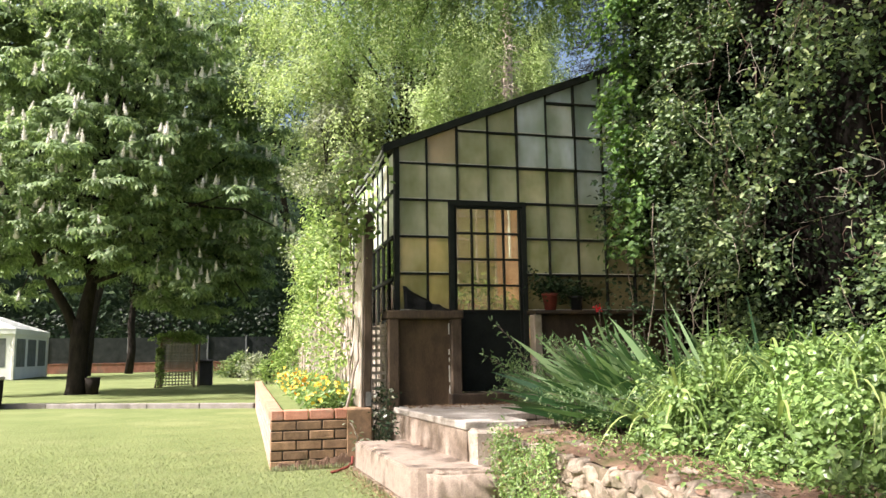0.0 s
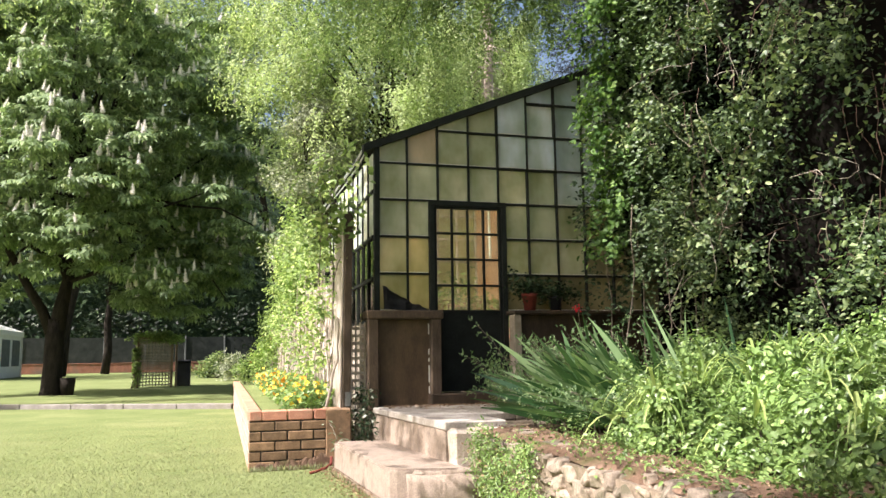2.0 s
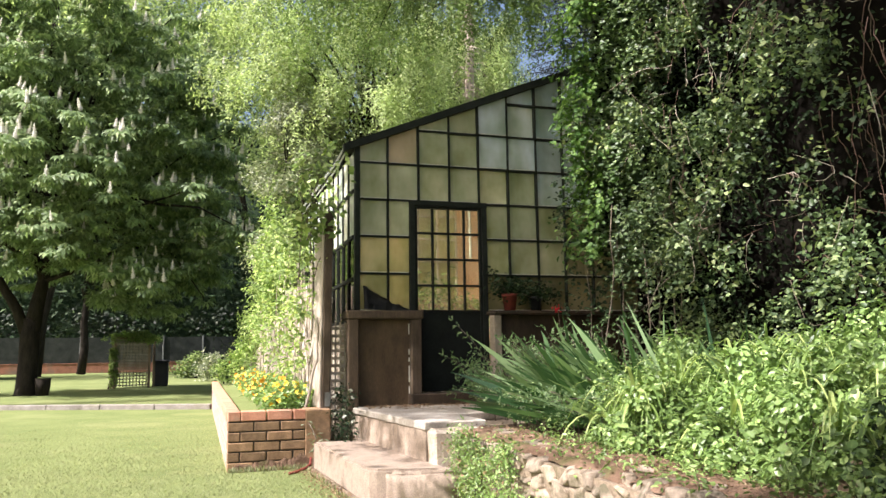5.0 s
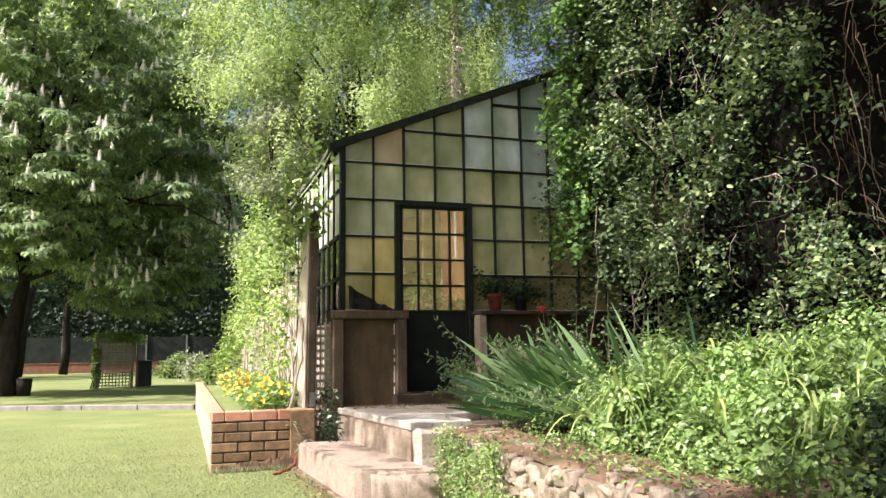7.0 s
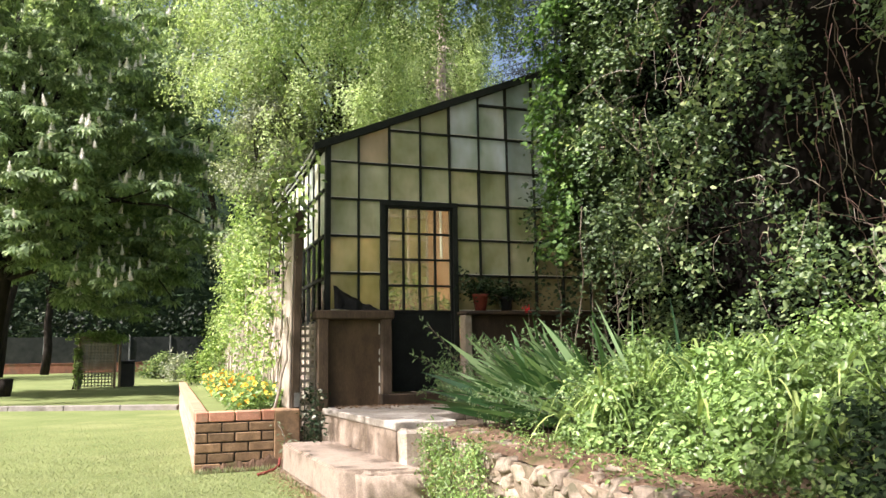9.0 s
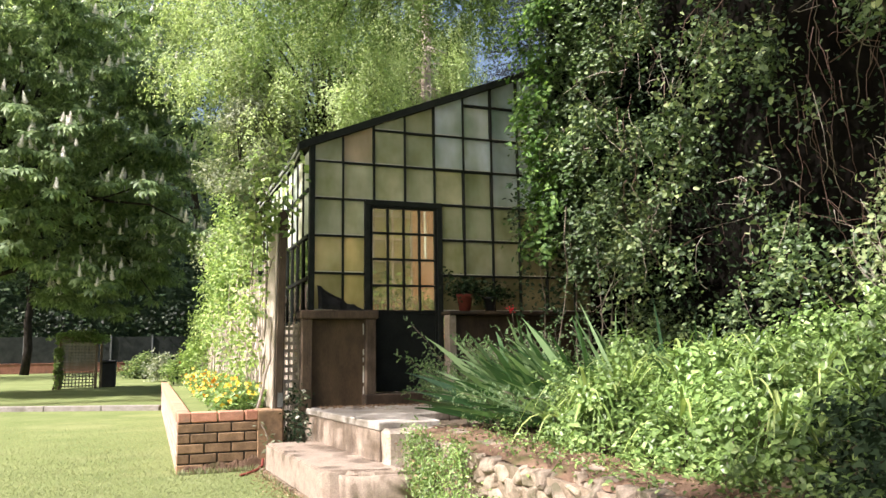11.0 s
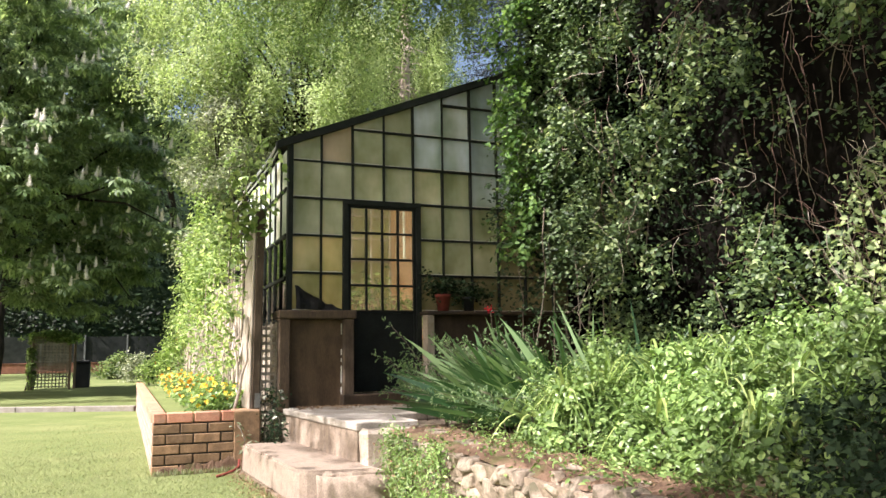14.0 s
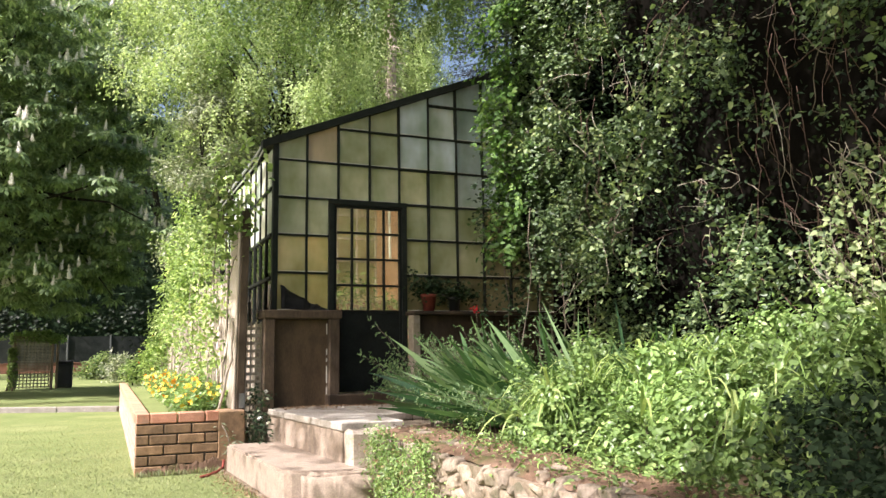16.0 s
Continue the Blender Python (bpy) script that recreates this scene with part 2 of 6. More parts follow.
M["flower_orange"] = leaf_material("flower_orange", (0.80, 0.22, 0.02), (0.86, 0.42, 0.04), (0.9, 0.62, 0.10), 0.24, 0.6, 0.05)
M["flower_yellow"] = leaf_material("flower_yellow", (0.84, 0.52, 0.04), (0.90, 0.70, 0.10), (0.92, 0.80, 0.22), 0.24, 0.6, 0.05)
M["flower_white"] = leaf_material("flower_white", (0.55, 0.56, 0.50), (0.75, 0.75, 0.70), None, 0.3, 0.6, 0.05)
M["flower_red"] = leaf_material("flower_red", (0.55, 0.02, 0.03), (0.7, 0.04, 0.06), None, 0.25, 0.6, 0.05)
M["blade"] = leaf_material("grass_blade", (0.145, 0.168, 0.086), (0.218, 0.234, 0.122), (0.315, 0.315, 0.186), 0.35, 0.6, 0.2)
M["dry"] = leaf_material("dry_leaf", (0.12, 0.065, 0.035), (0.24, 0.15, 0.085), (0.34, 0.26, 0.16), 0.15, 0.8)


# ---------------------------------------------------------------- mesh helpers
def link_mesh(name, mesh, mat, parent=None, label=""):
    ob = new(name, mesh)
    if mat:
        mesh.materials.append(mat)
    if parent:
        ob.parent = parent
    return tagged(ob, label)


def part(name, bm, mat, parent=None, label="", smooth=False):
    mesh = bpy.data.meshes.new(name)
    bm.to_mesh(mesh)
    bm.free()
    if smooth:
        mesh.polygons.foreach_set("use_smooth", [True] * len(mesh.polygons))
    return link_mesh(name, mesh, mat, parent, label)


def thing(name, label, category, at=(0, 0, 0), group="", kind=""):
    ob = new(name)
    ob.empty_display_size = 0.2
    ob.location = at
    return tagged(ob, label, category, group, kind)


def box_bm(lo, hi, bevel=0.0, bm=None, uneven=0.0, rng=None):
    bm = bm or bmesh.new()
    lo, hi = Vector(lo), Vector(hi)
    got = bmesh.ops.create_cube(bm, size=1, matrix=Matrix.Translation((lo + hi) / 2) @ Matrix.Diagonal((*(hi - lo), 1)))
    if bevel:
        edges = list({e for v in got["verts"] for e in v.link_edges})
        bmesh.ops.bevel(bm, geom=edges, offset=bevel, segments=1, affect="EDGES")
    if uneven:
        for v in bm.verts:
            v.co += Vector(rng.normal(0, uneven, 3))
    return bm


def tube_bm(points, radii, sides=8, bm=None):
    """A round stem along points; radii at each."""
    bm = bm or bmesh.new()
    rings = []
    pts = [Vector(p) for p in points]
    side = None
    for k, (p, r) in enumerate(zip(pts, map(float, radii))):
        d = (pts[min(k + 1, len(pts) - 1)] - pts[max(k - 1, 0)]).normalized()
        if side is None:
            side = d.orthogonal().normalized()
        side = (side - d * side.dot(d)).normalized()
        other = d.cross(side)
        rings.append([bm.verts.new(p + r * (math.cos(a) * side + math.sin(a) * other)) for a in (2 * math.pi * j / sides for j in range(sides))])
    for a, b in zip(rings, rings[1:]):
        for j in range(sides):
            bm.faces.new((a[j], a[(j + 1) % sides], b[(j + 1) % sides], b[j]))
    bm.faces.new(rings[0][::-1])
    bm.faces.new(rings[-1])
    return bm


def bend(a, b, n, sag, rng, wild=0.0):
    """Points from a to b, bowed by sag, with a wander."""
    a, b = np.array(a, float), np.array(b, float)
    s = np.linspace(0, 1, n)[:, None]
    p = a + (b - a) * s + np.array(sag) * (4 * s * (1 - s))
    w = rng.normal(0, wild, (n, 3))
    w[0] = w[-1] = 0
    return p + w


OVAL = ([(0, 0, 0), (0.23, 0.28, 0.12), (0.21, 0.62, 0.10), (0, 1, -0.08), (-0.21, 0.62, 0.10), (-0.23, 0.28, 0.12)], [(0, 1, 2, 3), (0, 3, 4, 5)])
ROUND = ([(0, 0, 0), (0.33, 0.20, 0.16), (0.33, 0.62, 0.13), (0, 1, -0.08), (-0.33, 0.62, 0.13), (-0.33, 0.20, 0.16)], [(0, 1, 2, 3), (0, 3, 4, 5)])
DIAMOND = ([(0, 0, 0), (0.24, 0.42, 0.08), (0, 1, -0.08), (-0.24, 0.42, 0.08)], [(0, 1, 2, 3)])
LANCE = ([(0, 0, 0), (0.12, 0.4, 0.02), (0, 1, -0.08), (-0.12, 0.4, 0.02)], [(0, 1, 2, 3)])
LOBED = ([(0, 0, 0), (0.36, -0.06, 0.03), (0.48, 0.34, 0.02), (0.25, 0.46, 0.05), (0, 1, -0.06), (-0.25, 0.46, 0.05), (-0.48, 0.34, 0.02), (-0.36, -0.06, 0.03)],
         [(0, 1, 2, 3, 4), (0, 4, 5, 6, 7)])


def crenate_template(width=0.92, heart=0.10, fold=0.30, curl=0.16):
    """A broad leaf with a notched base, folded along its midrib, the tip bent down."""
    half = [(0.22, -heart), (0.45, 0.16), (0.41, 0.54), (0.20, 0.86)]
    half = [(x * width, y) for x, y in half]
    flat = [(0.0, 0.0)] + half + [(0.0, 1.0)] + [(-x, y) for x, y in half[::-1]]
    verts = [(x, y, fold * abs(x) - curl * y * y) for x, y in flat]
    return verts, [tuple(range(0, 6)), (0, *range(5, 10))]


CRENATE = crenate_template()
CREEPER = crenate_template(0.78, 0.02, 0.22, 0.22)


def palm_template():
    verts, faces = [], []
    for k, (a, s) in enumerate(((-105, 0.6), (-62, 0.82), (-22, 1.0), (22, 1.0), (62, 0.82), (105, 0.6))):
        c, n = math.cos(radians(a)), math.sin(radians(a))
        b = len(verts)
        for w, l, z in ((0, 0.02, 0), (0.17, 0.62, 0.02), (0, 1.0, -0.28), (-0.17, 0.62, 0.02)):
            verts.append((s * (w * c + l * n), s * (l * c - w * n), z * s - 0.05 * l))
        faces.append((b, b + 1, b + 2, b + 3))
    return verts, faces


PALM = palm_template()


def unit(v):
    return v / np.maximum(np.linalg.norm(v, axis=-1, keepdims=True), 1e-9)


def leaf_mesh(name, pos, axis, up, size, template):
    """One mesh of many leaves: at pos, pointing along axis, faces towards up."""
    tv, tf = np.array(template[0], float), template[1]
    y = unit(axis)
    x = unit(np.cross(y, up))
    z = np.cross(x, y)
    size = np.broadcast_to(size, (len(pos),))[:, None, None]
    co = pos[:, None] + size * (tv[None, :, :1] * x[:, None] + tv[None, :, 1:2] * y[:, None] + tv[None, :, 2:] * z[:, None])
    n, nv = len(pos), len(tv)
    loops1 = np.concatenate([np.array(f) for f in tf])
    lens = np.array([len(f) for f in tf])
    loops = (loops1[None] + nv * np.arange(n)[:, None]).ravel()
    starts = np.concatenate([[0], np.cumsum(np.tile(lens, n))[:-1]])
    me = bpy.data.meshes.new(name)
    me.vertices.add(n * nv)
    me.vertices.foreach_set("co", co.astype(np.float32).ravel())
    me.loops.add(len(loops))
    me.loops.foreach_set("vertex_index", loops.astype(np.int32))
    me.polygons.add(len(starts))
    me.polygons.foreach_set("loop_start", starts.astype(np.int32))
    me.update(calc_edges=True)
    return me


def spray(centres, each, radius, rng, outward=None, droop=0.3, flat=0.6):
    """Leaf places and headings in clumps round the centres."""
    c = np.repeat(np.asarray(centres, float), each, axis=0)
    off = rng.normal(0, 1, c.shape) * np.array(radius)
    pos = c + off
    axis = rng.normal(0, 1, c.shape) + 0.7 * unit(off)
    axis[:, 2] = axis[:, 2] * 0.5 - droop
    up = rng.normal(0, 1 - flat * 0.5, c.shape)
    up[:, 2] += 1.2 * flat + 0.3
    if outward is not None:
        up += np.repeat(np.asarray(outward, float), each, axis=0)
    return pos, axis, up


def strands(starts, out, length, rng, n=18, reach=0.35, fall=1.0, spread=0.06, droop=0.7, wild=0.45):
    """Hanging shoots: from each start a thread that swings out and falls, with leaves to both sides."""
    starts, out = np.asarray(starts, float), np.asarray(out, float)
    length = np.broadcast_to(length, (len(starts),))[:, None, None]
    s = np.linspace(0.04, 1, n)[None, :, None] + rng.normal(0, 0.02, (len(starts), n, 1))
    s = np.clip(s, 0.02, 1.1)
    path = starts[:, None] + length * (out[:, None] * reach * s + np.array((0, 0, -fall)) * s ** 1.4)
    path = path + rng.normal(0, 1, path.shape) * spread * (0.3 + s)
    side = unit(np.cross(out, (0, 0, 1.0)) + 1e-6)[:, None] * np.where(np.arange(n) % 2, 1.0, -1.0)[None, :, None]
    axis = side + 0.5 * out[:, None] + np.array((0, 0, -droop)) + rng.normal(0, wild, path.shape)
    up = out[:, None] * 0.8 + np.array((0, 0, 0.7)) + rng.normal(0, wild, path.shape)
    return path.reshape(-1, 3), axis.reshape(-1, 3), up.reshape(-1, 3)


def egg(n, centre, radii, rng, inner=0.55, low=-1.0, lump=0.18):
    """Places in the outer shell of a lumpy egg."""
    d = unit(rng.normal(0, 1, (n * 3, 3)))
    d = d[d[:, 2] > low][:n]
    f = np.array([noise.noise(Vector(v * 2.3) + Vector(tuple(centre))) for v in d])
    r = (inner + (1 - inner) * rng.random(len(d)) ** 0.5) * (1 + lump * 2 * f)
    return np.array(centre) + d * r[:, None] * np.array(radii), d


# ---------------------------------------------------------------- ground
KERB = [(-300.0, 24.0), (-12.0, 23.0), (-5.2, 19.62), (0.30, 17.05), (300.0, 17.05)]


def build_ground():
    """One sheet to the horizon; it steps up by a hand at the kerb."""
    bm = bmesh.new()
    rows = [[(x, -400.0, 0.0) for x, y in KERB], [(x, y, 0.0) for x, y in KERB], [(x, y + 0.01, 0.10) for x, y in KERB], [(x, 900.0, 0.10) for x, y in KERB]]
    grid = [[bm.verts.new(p) for p in r] for r in rows]
    for a, b in zip(grid, grid[1:]):
        for k in range(len(KERB) - 1):
            bm.faces.new((a[k], a[k + 1], b[k + 1], b[k]))
    g = part("ground", bm, M["lawn"])
    return tagged(g, "sunny mown lawn, light green with worn patches", "lawn", kind="structure")


ground = build_ground()


def build_kerb():
    k = thing("kerb", "low pale stone kerb edging the upper lawn", "kerb", kind="structure")
    rng = np.random.default_rng(4)
    for (x0, y0), (x1, y1) in zip(KERB[1:3], KERB[2:4]):
        a, b = Vector((x0, y0, 0)), Vector((x1, y1, 0))
        n = round((b - a).length / 1.15)
        for i in range(n):
            p, q = a.lerp(b, i / n), a.lerp(b, (i + 1) / n)
            ln = (q - p).length
            o = part("kerb_stone", box_bm((0.006, -0.16, -0.05), (ln - 0.006, 0.02, 0.104 + rng.normal(0, 0.002)), 0.012), M["kerb"], k)
            o.matrix_local = Matrix.Translation(p) @ Matrix.Rotation(math.atan2(b.y - a.y, b.x - a.x), 4, "Z")
    return k


build_kerb()

# planting bed held by the stone wall, with a rise towards the ivy
WALL_X, WALL_END = 1.80, 5.66


def bed_height(x, y):
    return 0.44 + 0.10 * max(0, min(1, (x - 2.2) / 2.0))


def build_bed():
    bm = bmesh.new()
    xs, ys = np.linspace(2.1, 9, 24), np.linspace(-6, 7.85, 40)
    rng = np.random.default_rng(7)
    g = [[bm.verts.new((x, y, bed_height(x, y) + rng.normal(0, 0.012))) for y in ys] for x in xs]
    for i in range(len(xs) - 1):
        for j in range(len(ys) - 1):
            bm.faces.new((g[i][j], g[i + 1][j], g[i + 1][j + 1], g[i][j + 1]))
    return tagged(part("planting_bed", bm, M["soil"]), "raised planting bed of dark earth behind the stone wall", "soil", kind="structure")


build_bed()


# ---------------------------------------------------------------- steps and landing
def prism_bm(outline, z0, z1):
    bm = bmesh.new()
    lo = [bm.verts.new((x, y, z0)) for x, y in outline]
    hi = [bm.verts.new((x, y, z1)) for x, y in outline]
    n = len(outline)
    for k in range(n):
        bm.faces.new((lo[k], lo[(k + 1) % n], hi[(k + 1) % n], hi[k]))
    bm.faces.new(lo[::-1])
    bm.faces.new(hi)
    bmesh.ops.recalc_face_normals(bm, faces=bm.faces)
    return bm


def build_steps():
    s = thing("garden_steps", "weathered pinkish concrete steps with a pale slab landing", "steps", (1.4, 6.5, 0))
    s.location = (0, 0, 0)
    rng = np.random.default_rng(5)
    # landing body with a slightly uneven skin
    for outline, top in (([(1.465, 7.98), (1.640, 5.86), (1.655, 5.80), (2.19, 5.80), (2.19, 7.98)], 0.49), ([(2.19, 7.98), (2.19, 6.0), (3.4, 6.0), (3.4, 7.98)], 0.489)):
        bm = prism_bm(outline, -0.05, top)
        bmesh.ops.subdivide_edges(bm, edges=bm.edges[:], cuts=9, use_grid_fill=True)
        for v in bm.verts:
            v.co += Vector(v.normal) * 0.014 * noise.noise(v.co * 5)
        part("landing_body", bm, M["concrete"], s)
    # lower tread with a rounded front corner, on a rubble footing
    outline = [(1.56, 7.50), (1.045, 7.50), (1.15, 5.66), (1.175, 5.60), (1.22, 5.56), (1.28, 5.535), (1.56, 5.46), (1.70, 5.44), (1.70, 5.90)]
    bm = prism_bm(outline, 0.03, 0.262)
    bmesh.ops.bevel(bm, geom=[e for e in bm.edges if min(v.co.z for v in e.verts) > 0.2], offset=0.016, segments=2, affect="EDGES")
    part("tread", bm, M["tread"], s)
    for k in range(15):
        y = 7.45 - k * 0.125
        x = 1.075 + (7.5 - y) * 0.057
        bm = box_bm((x, y - 0.11, -0.04), (x + 0.2, y, 0.038), 0.018)
        for v in bm.verts:
            v.co += Vector(rng.normal(0, 0.008, 3))
        part("footing_stone", bm, M["stone"], s)
    # broken front lump with a crack beside the tread
    bm = prism_bm([(1.255, 5.535), (1.31, 5.475), (1.50, 5.40), (1.78, 5.33), (1.80, 5.62), (1.60, 5.46)], -0.06, 0.256)
    bmesh.ops.bevel(bm, geom=bm.edges[:], offset=0.03, segments=2, affect="EDGES")
    bmesh.ops.triangulate(bm, faces=bm.faces[:])
    bmesh.ops.subdivide_edges(bm, edges=bm.edges[:], cuts=3)
    for v in bm.verts:
        v.co += Vector((noise.noise(v.co * 7), noise.noise(v.co * 7 + Vector((5, 0, 0))), noise.noise(v.co * 8 + Vector((0, 7, 0))) - 1.5 * (v.co.z > 0.1) * max(0, 5.46 - v.co.y))) * 0.018
    part("broken_lump", bm, M["tread"], s, "cracked lump of concrete", True)
    # slabs of the landing
    ys = (5.77, 6.50, 7.24, 7.97)
    for i in range(3):
        a, b = ys[i] + 0.004, ys[i + 1] - 0.004
        for n, (x0, x1) in enumerate(((1.0, 2.14), (2.15, 2.80), (2.81, 3.42))):
            if n > i:
                continue
            left = (lambda y: 1.443 + (7.95 - y) * 0.088) if n == 0 else (lambda y: x0)
            bm = prism_bm([(x1 - 0.006, b), (left(b), b), (left(a), a), (x1 - 0.006, a)], 0.492, 0.552 + rng.normal(0, 0.003))
            bmesh.ops.bevel(bm, geom=bm.edges[:], offset=0.008, segments=1, affect="EDGES")
            part("slab", bm, M["slab"], s)
    return tagged(s)


build_steps()


def build_bare_edge():
    bm = bmesh.new()
    rng = np.random.default_rng(6)
    rows = []
    for y in np.linspace(4.9, 7.66, 40):
        x = 1.05 + (7.5 - y) * 0.057
        w = 0.07 + 0.05 * noise.noise((y * 3, 0, 0)) + (0.25 * max(0, 5.6 - y))
        rows.append([bm.verts.new((x - w, y, 0.003)), bm.verts.new((x - w * 0.4, y, 0.012 + 0.01 * rng.random())), bm.verts.new((x + 0.12 + 0.5 * max(0, 5.4 - y), y, 0.02))])
    for a, b in zip(rows, rows[1:]):
        for k in range(2):
            bm.faces.new((a[k], a[k + 1], b[k + 1], b[k]))
    return tagged(part("bare_earth", bm, M["earth_mortar"]), "strip of bare earth along the foot of the steps", "earth", kind="structure")


build_bare_edge()


# ---------------------------------------------------------------- greenhouse
COLS = [1.552, 1.881, 2.224, 2.575, 2.919, 3.271, 3.619, 3.955, 4.30, 4.65, 5.0]
R5, R4, R3, R2, R1, R0 = 1.912, 2.308, 2.703, 3.104, 3.492, 3.881
SILL, FRONT, DEEP = 1.515, 8.0, 12.0
DOOR_L, DOOR_R = 2.148, 2.967


def roof_z(x):
    return 3.30 + 0.4065 * (x - 1.432)


def quad_pane(pts, thick=0.004):
    """A pane from its corners in the front wall (x, z)."""
    bm = bmesh.new()
    a = [bm.verts.new((x, -thick / 2, z)) for x, z in pts]
    b = [bm.verts.new((x, thick / 2, z)) for x, z in pts]
    bm.faces.new(a)
    bm.faces.new(b[::-1])
    n = len(pts)
    for k in range(n):
        bm.faces.new((a[(k + 1) % n], a[k], b[k], b[(k + 1) % n]))
    return bm


def build_greenhouse():
    g = thing("greenhouse", "old lean-to greenhouse with dark frame and whitewashed dirty panes", "greenhouse", (0, FRONT, 0))
    rng = np.random.default_rng(11)

    def bar(x0, x1, z0, z1, y0=-0.022, y1=0.03, mat="black_paint", name="glazing_bar", bev=0.004):
        return part(name, box_bm((x0, y0, z0), (x1, y1, z1), bev), M[mat], g)

    W = 0.011
    # front wall, uprights
    bar(1.522, 1.578, SILL, roof_z(1.55) - 0.04, -0.035, 0.05, name="corner_post", bev=0.006)
    for i, x in enumerate(COLS[1:], 1):
        low = SILL if (x < DOOR_L or x > DOOR_R) else R3
        bar(x - W, x + W, low, roof_z(x) - 0.06)
    # front wall, rails
    def rail(z, x0, x1, w=0.011):
        bar(x0, x1, z - w, z + w, -0.026, 0.034)
    rail(R5, 1.585, DOOR_L - 0.03), rail(R5, DOOR_R + 0.03, 5.0)
    rail(R4, 1.585, DOOR_L - 0.03), rail(R4, DOOR_R + 0.03, 5.0)
    rail(R3 + 0.004, 1.585, DOOR_L - 0.03), rail(R3, DOOR_R + 0.03, 5.0)
    rail(R2, 1.585, 5.0), rail(R1, COLS[2], 5.0), rail(R0, COLS[5], 5.0)
    rail(4.27, COLS[8], 5.0)
    bar(DOOR_L - 0.036, DOOR_R + 0.036, R3 - 0.045, R3 + 0.014, -0.03, 0.05, name="door_lintel")
    bar(DOOR_L - 0.032, DOOR_L + 0.025, 0.62, R3 - 0.045, -0.03, 0.05, name="door_jamb")
    bar(DOOR_R - 0.025, DOOR_R + 0.032, 0.62, R3 - 0.045, -0.03, 0.05, name="door_jamb")
    # roof edge beam
    bm = bmesh.new()
    xs = (1.40, 5.2)
    v = [[bm.verts.new((x, y, roof_z(x) + dz)) for y in (-0.06, 0.06) for dz in (-0.086, -0.004)] for x in xs]
    for q in ((0, 1, 3, 2),):
        bm.faces.new([v[0][k] for k in q])
        bm.faces.new([v[1][k] for k in q][::-1])
    for a, b in ((0, 1), (1, 3), (3, 2), (2, 0)):
        bm.faces.new((v[0][a], v[0][b], v[1][b], v[1][a]))
    bmesh.ops.recalc_face_normals(bm, faces=bm.faces)
    part("roof_beam", bm, M["black_paint"], g)

    # front panes
    def cells():
        zs_all = [SILL, R5, R4, R3, R2]
        for i in range(len(COLS) - 1):
            x0, x1 = COLS[i], COLS[i + 1]
            for z0, z1 in zip(zs_all, zs_all[1:]):
                a, b = x0, x1
                if z1 <= R3:
                    if x1 > DOOR_L and x0 < DOOR_L:
                        b = DOOR_L - 0.03
                    if x0 < DOOR_R < x1:
                        a = DOOR_R + 0.03
                    if x0 > DOOR_L and x1 < DOOR_R:
                        continue
                    if b - a < 0.05:
                        continue
                yield i, a, b, z0, z1, z1
            cuts = [R2] + ([R1] if i >= 2 else []) + ([R0] if i >= 5 else []) + ([4.27] if i >= 8 else [])
            for k, z0 in enumerate(cuts):
                if k + 1 < len(cuts):
                    yield i, x0, x1, z0, cuts[k + 1], cuts[k + 1]
                else:
                    yield i, x0, x1, z0, roof_z(x0) - 0.075, roof_z(x1) - 0.075
    for i, x0, x1, z0, za, zb in cells():
        e = 0.006
        mat = "pane"
        # low panes at the right end get a darker glass colour
        low_end = x0 > DOOR_R and (z0 < R5 - 0.01 or (x0 > 3.9 and z0 < R3 - 0.01))
        if i == 1 and z0 == R2:
            mat = "pane_beige"
        elif (i >= 4 and z0 >= R2) or (i >= 6 and z0 >= R3):
            mat = "pane_blue"
        elif low_end:
            mat = "pane_dark"
        elif z0 < R4 - 0.01 and x1 < DOOR_L:
            mat = "pane_thin"
        p = part("pane", quad_pane([(x0 + e, z0 + e), (x1 - e, z0 + e), (x1 - e, zb - e), (x0 + e, za - e)]), M[mat], g)
        p.location.y = rng.normal(0.006, 0.002)
        p.rotation_euler = (rng.normal(0, 0.003), 0, rng.normal(0, 0.003))
        p.visible_shadow = False
        # white putty line, also drawn for the glint along the lower edge
        part("putty_glint", box_bm((x0 + 0.016, -0.020, z0 + 0.0145), (x1 - 0.016, -0.006, z0 + 0.0205)), M["white_paint"], p)

    # side wall along the planter
    side_bars = np.arange(0.0, 4.0, 0.345)
    for k, y in enumerate(side_bars[1:], 1):
        part("side_bar", box_bm((1.512, y - 0.015, 1.40), (1.558, y + 0.015, roof_z(1.5)), 0.004), M["black_paint"], g)
    for z in (1.42, 1.86, R4, 2.8):
        part("side_rail", box_bm((1.507, 0.05, z - 0.018), (1.553, 4.0, z + 0.018), 0.004), M["black_paint"], g)
    part("wall_plate", box_bm((1.46, 0.06, roof_z(1.5) - 0.05), (1.57, 4.0, roof_z(1.5) + 0.015), 0.006), M["black_paint"], g)
    for y0, y1 in zip(side_bars, [*side_bars[1:], 4.0]):
        for z0, z1, mat in ((1.44, R4, "glass"), (R4, 3.25, "pane_white")):
            p = part("side_pane", box_bm((1.530, y0 + 0.017, z0 + 0.018), (1.534, y1 - 0.017, z1 - 0.02)), M[mat], g)
            p.visible_shadow = False
    # roof
    for x in np.arange(1.55, 5.25, 0.6):
        bm = box_bm((x - 0.015, 0.06, roof_z(x) - 0.05), (x + 0.015, 4.0, roof_z(x) - 0.005))
        part("purlin", bm, M["black_paint"], g)
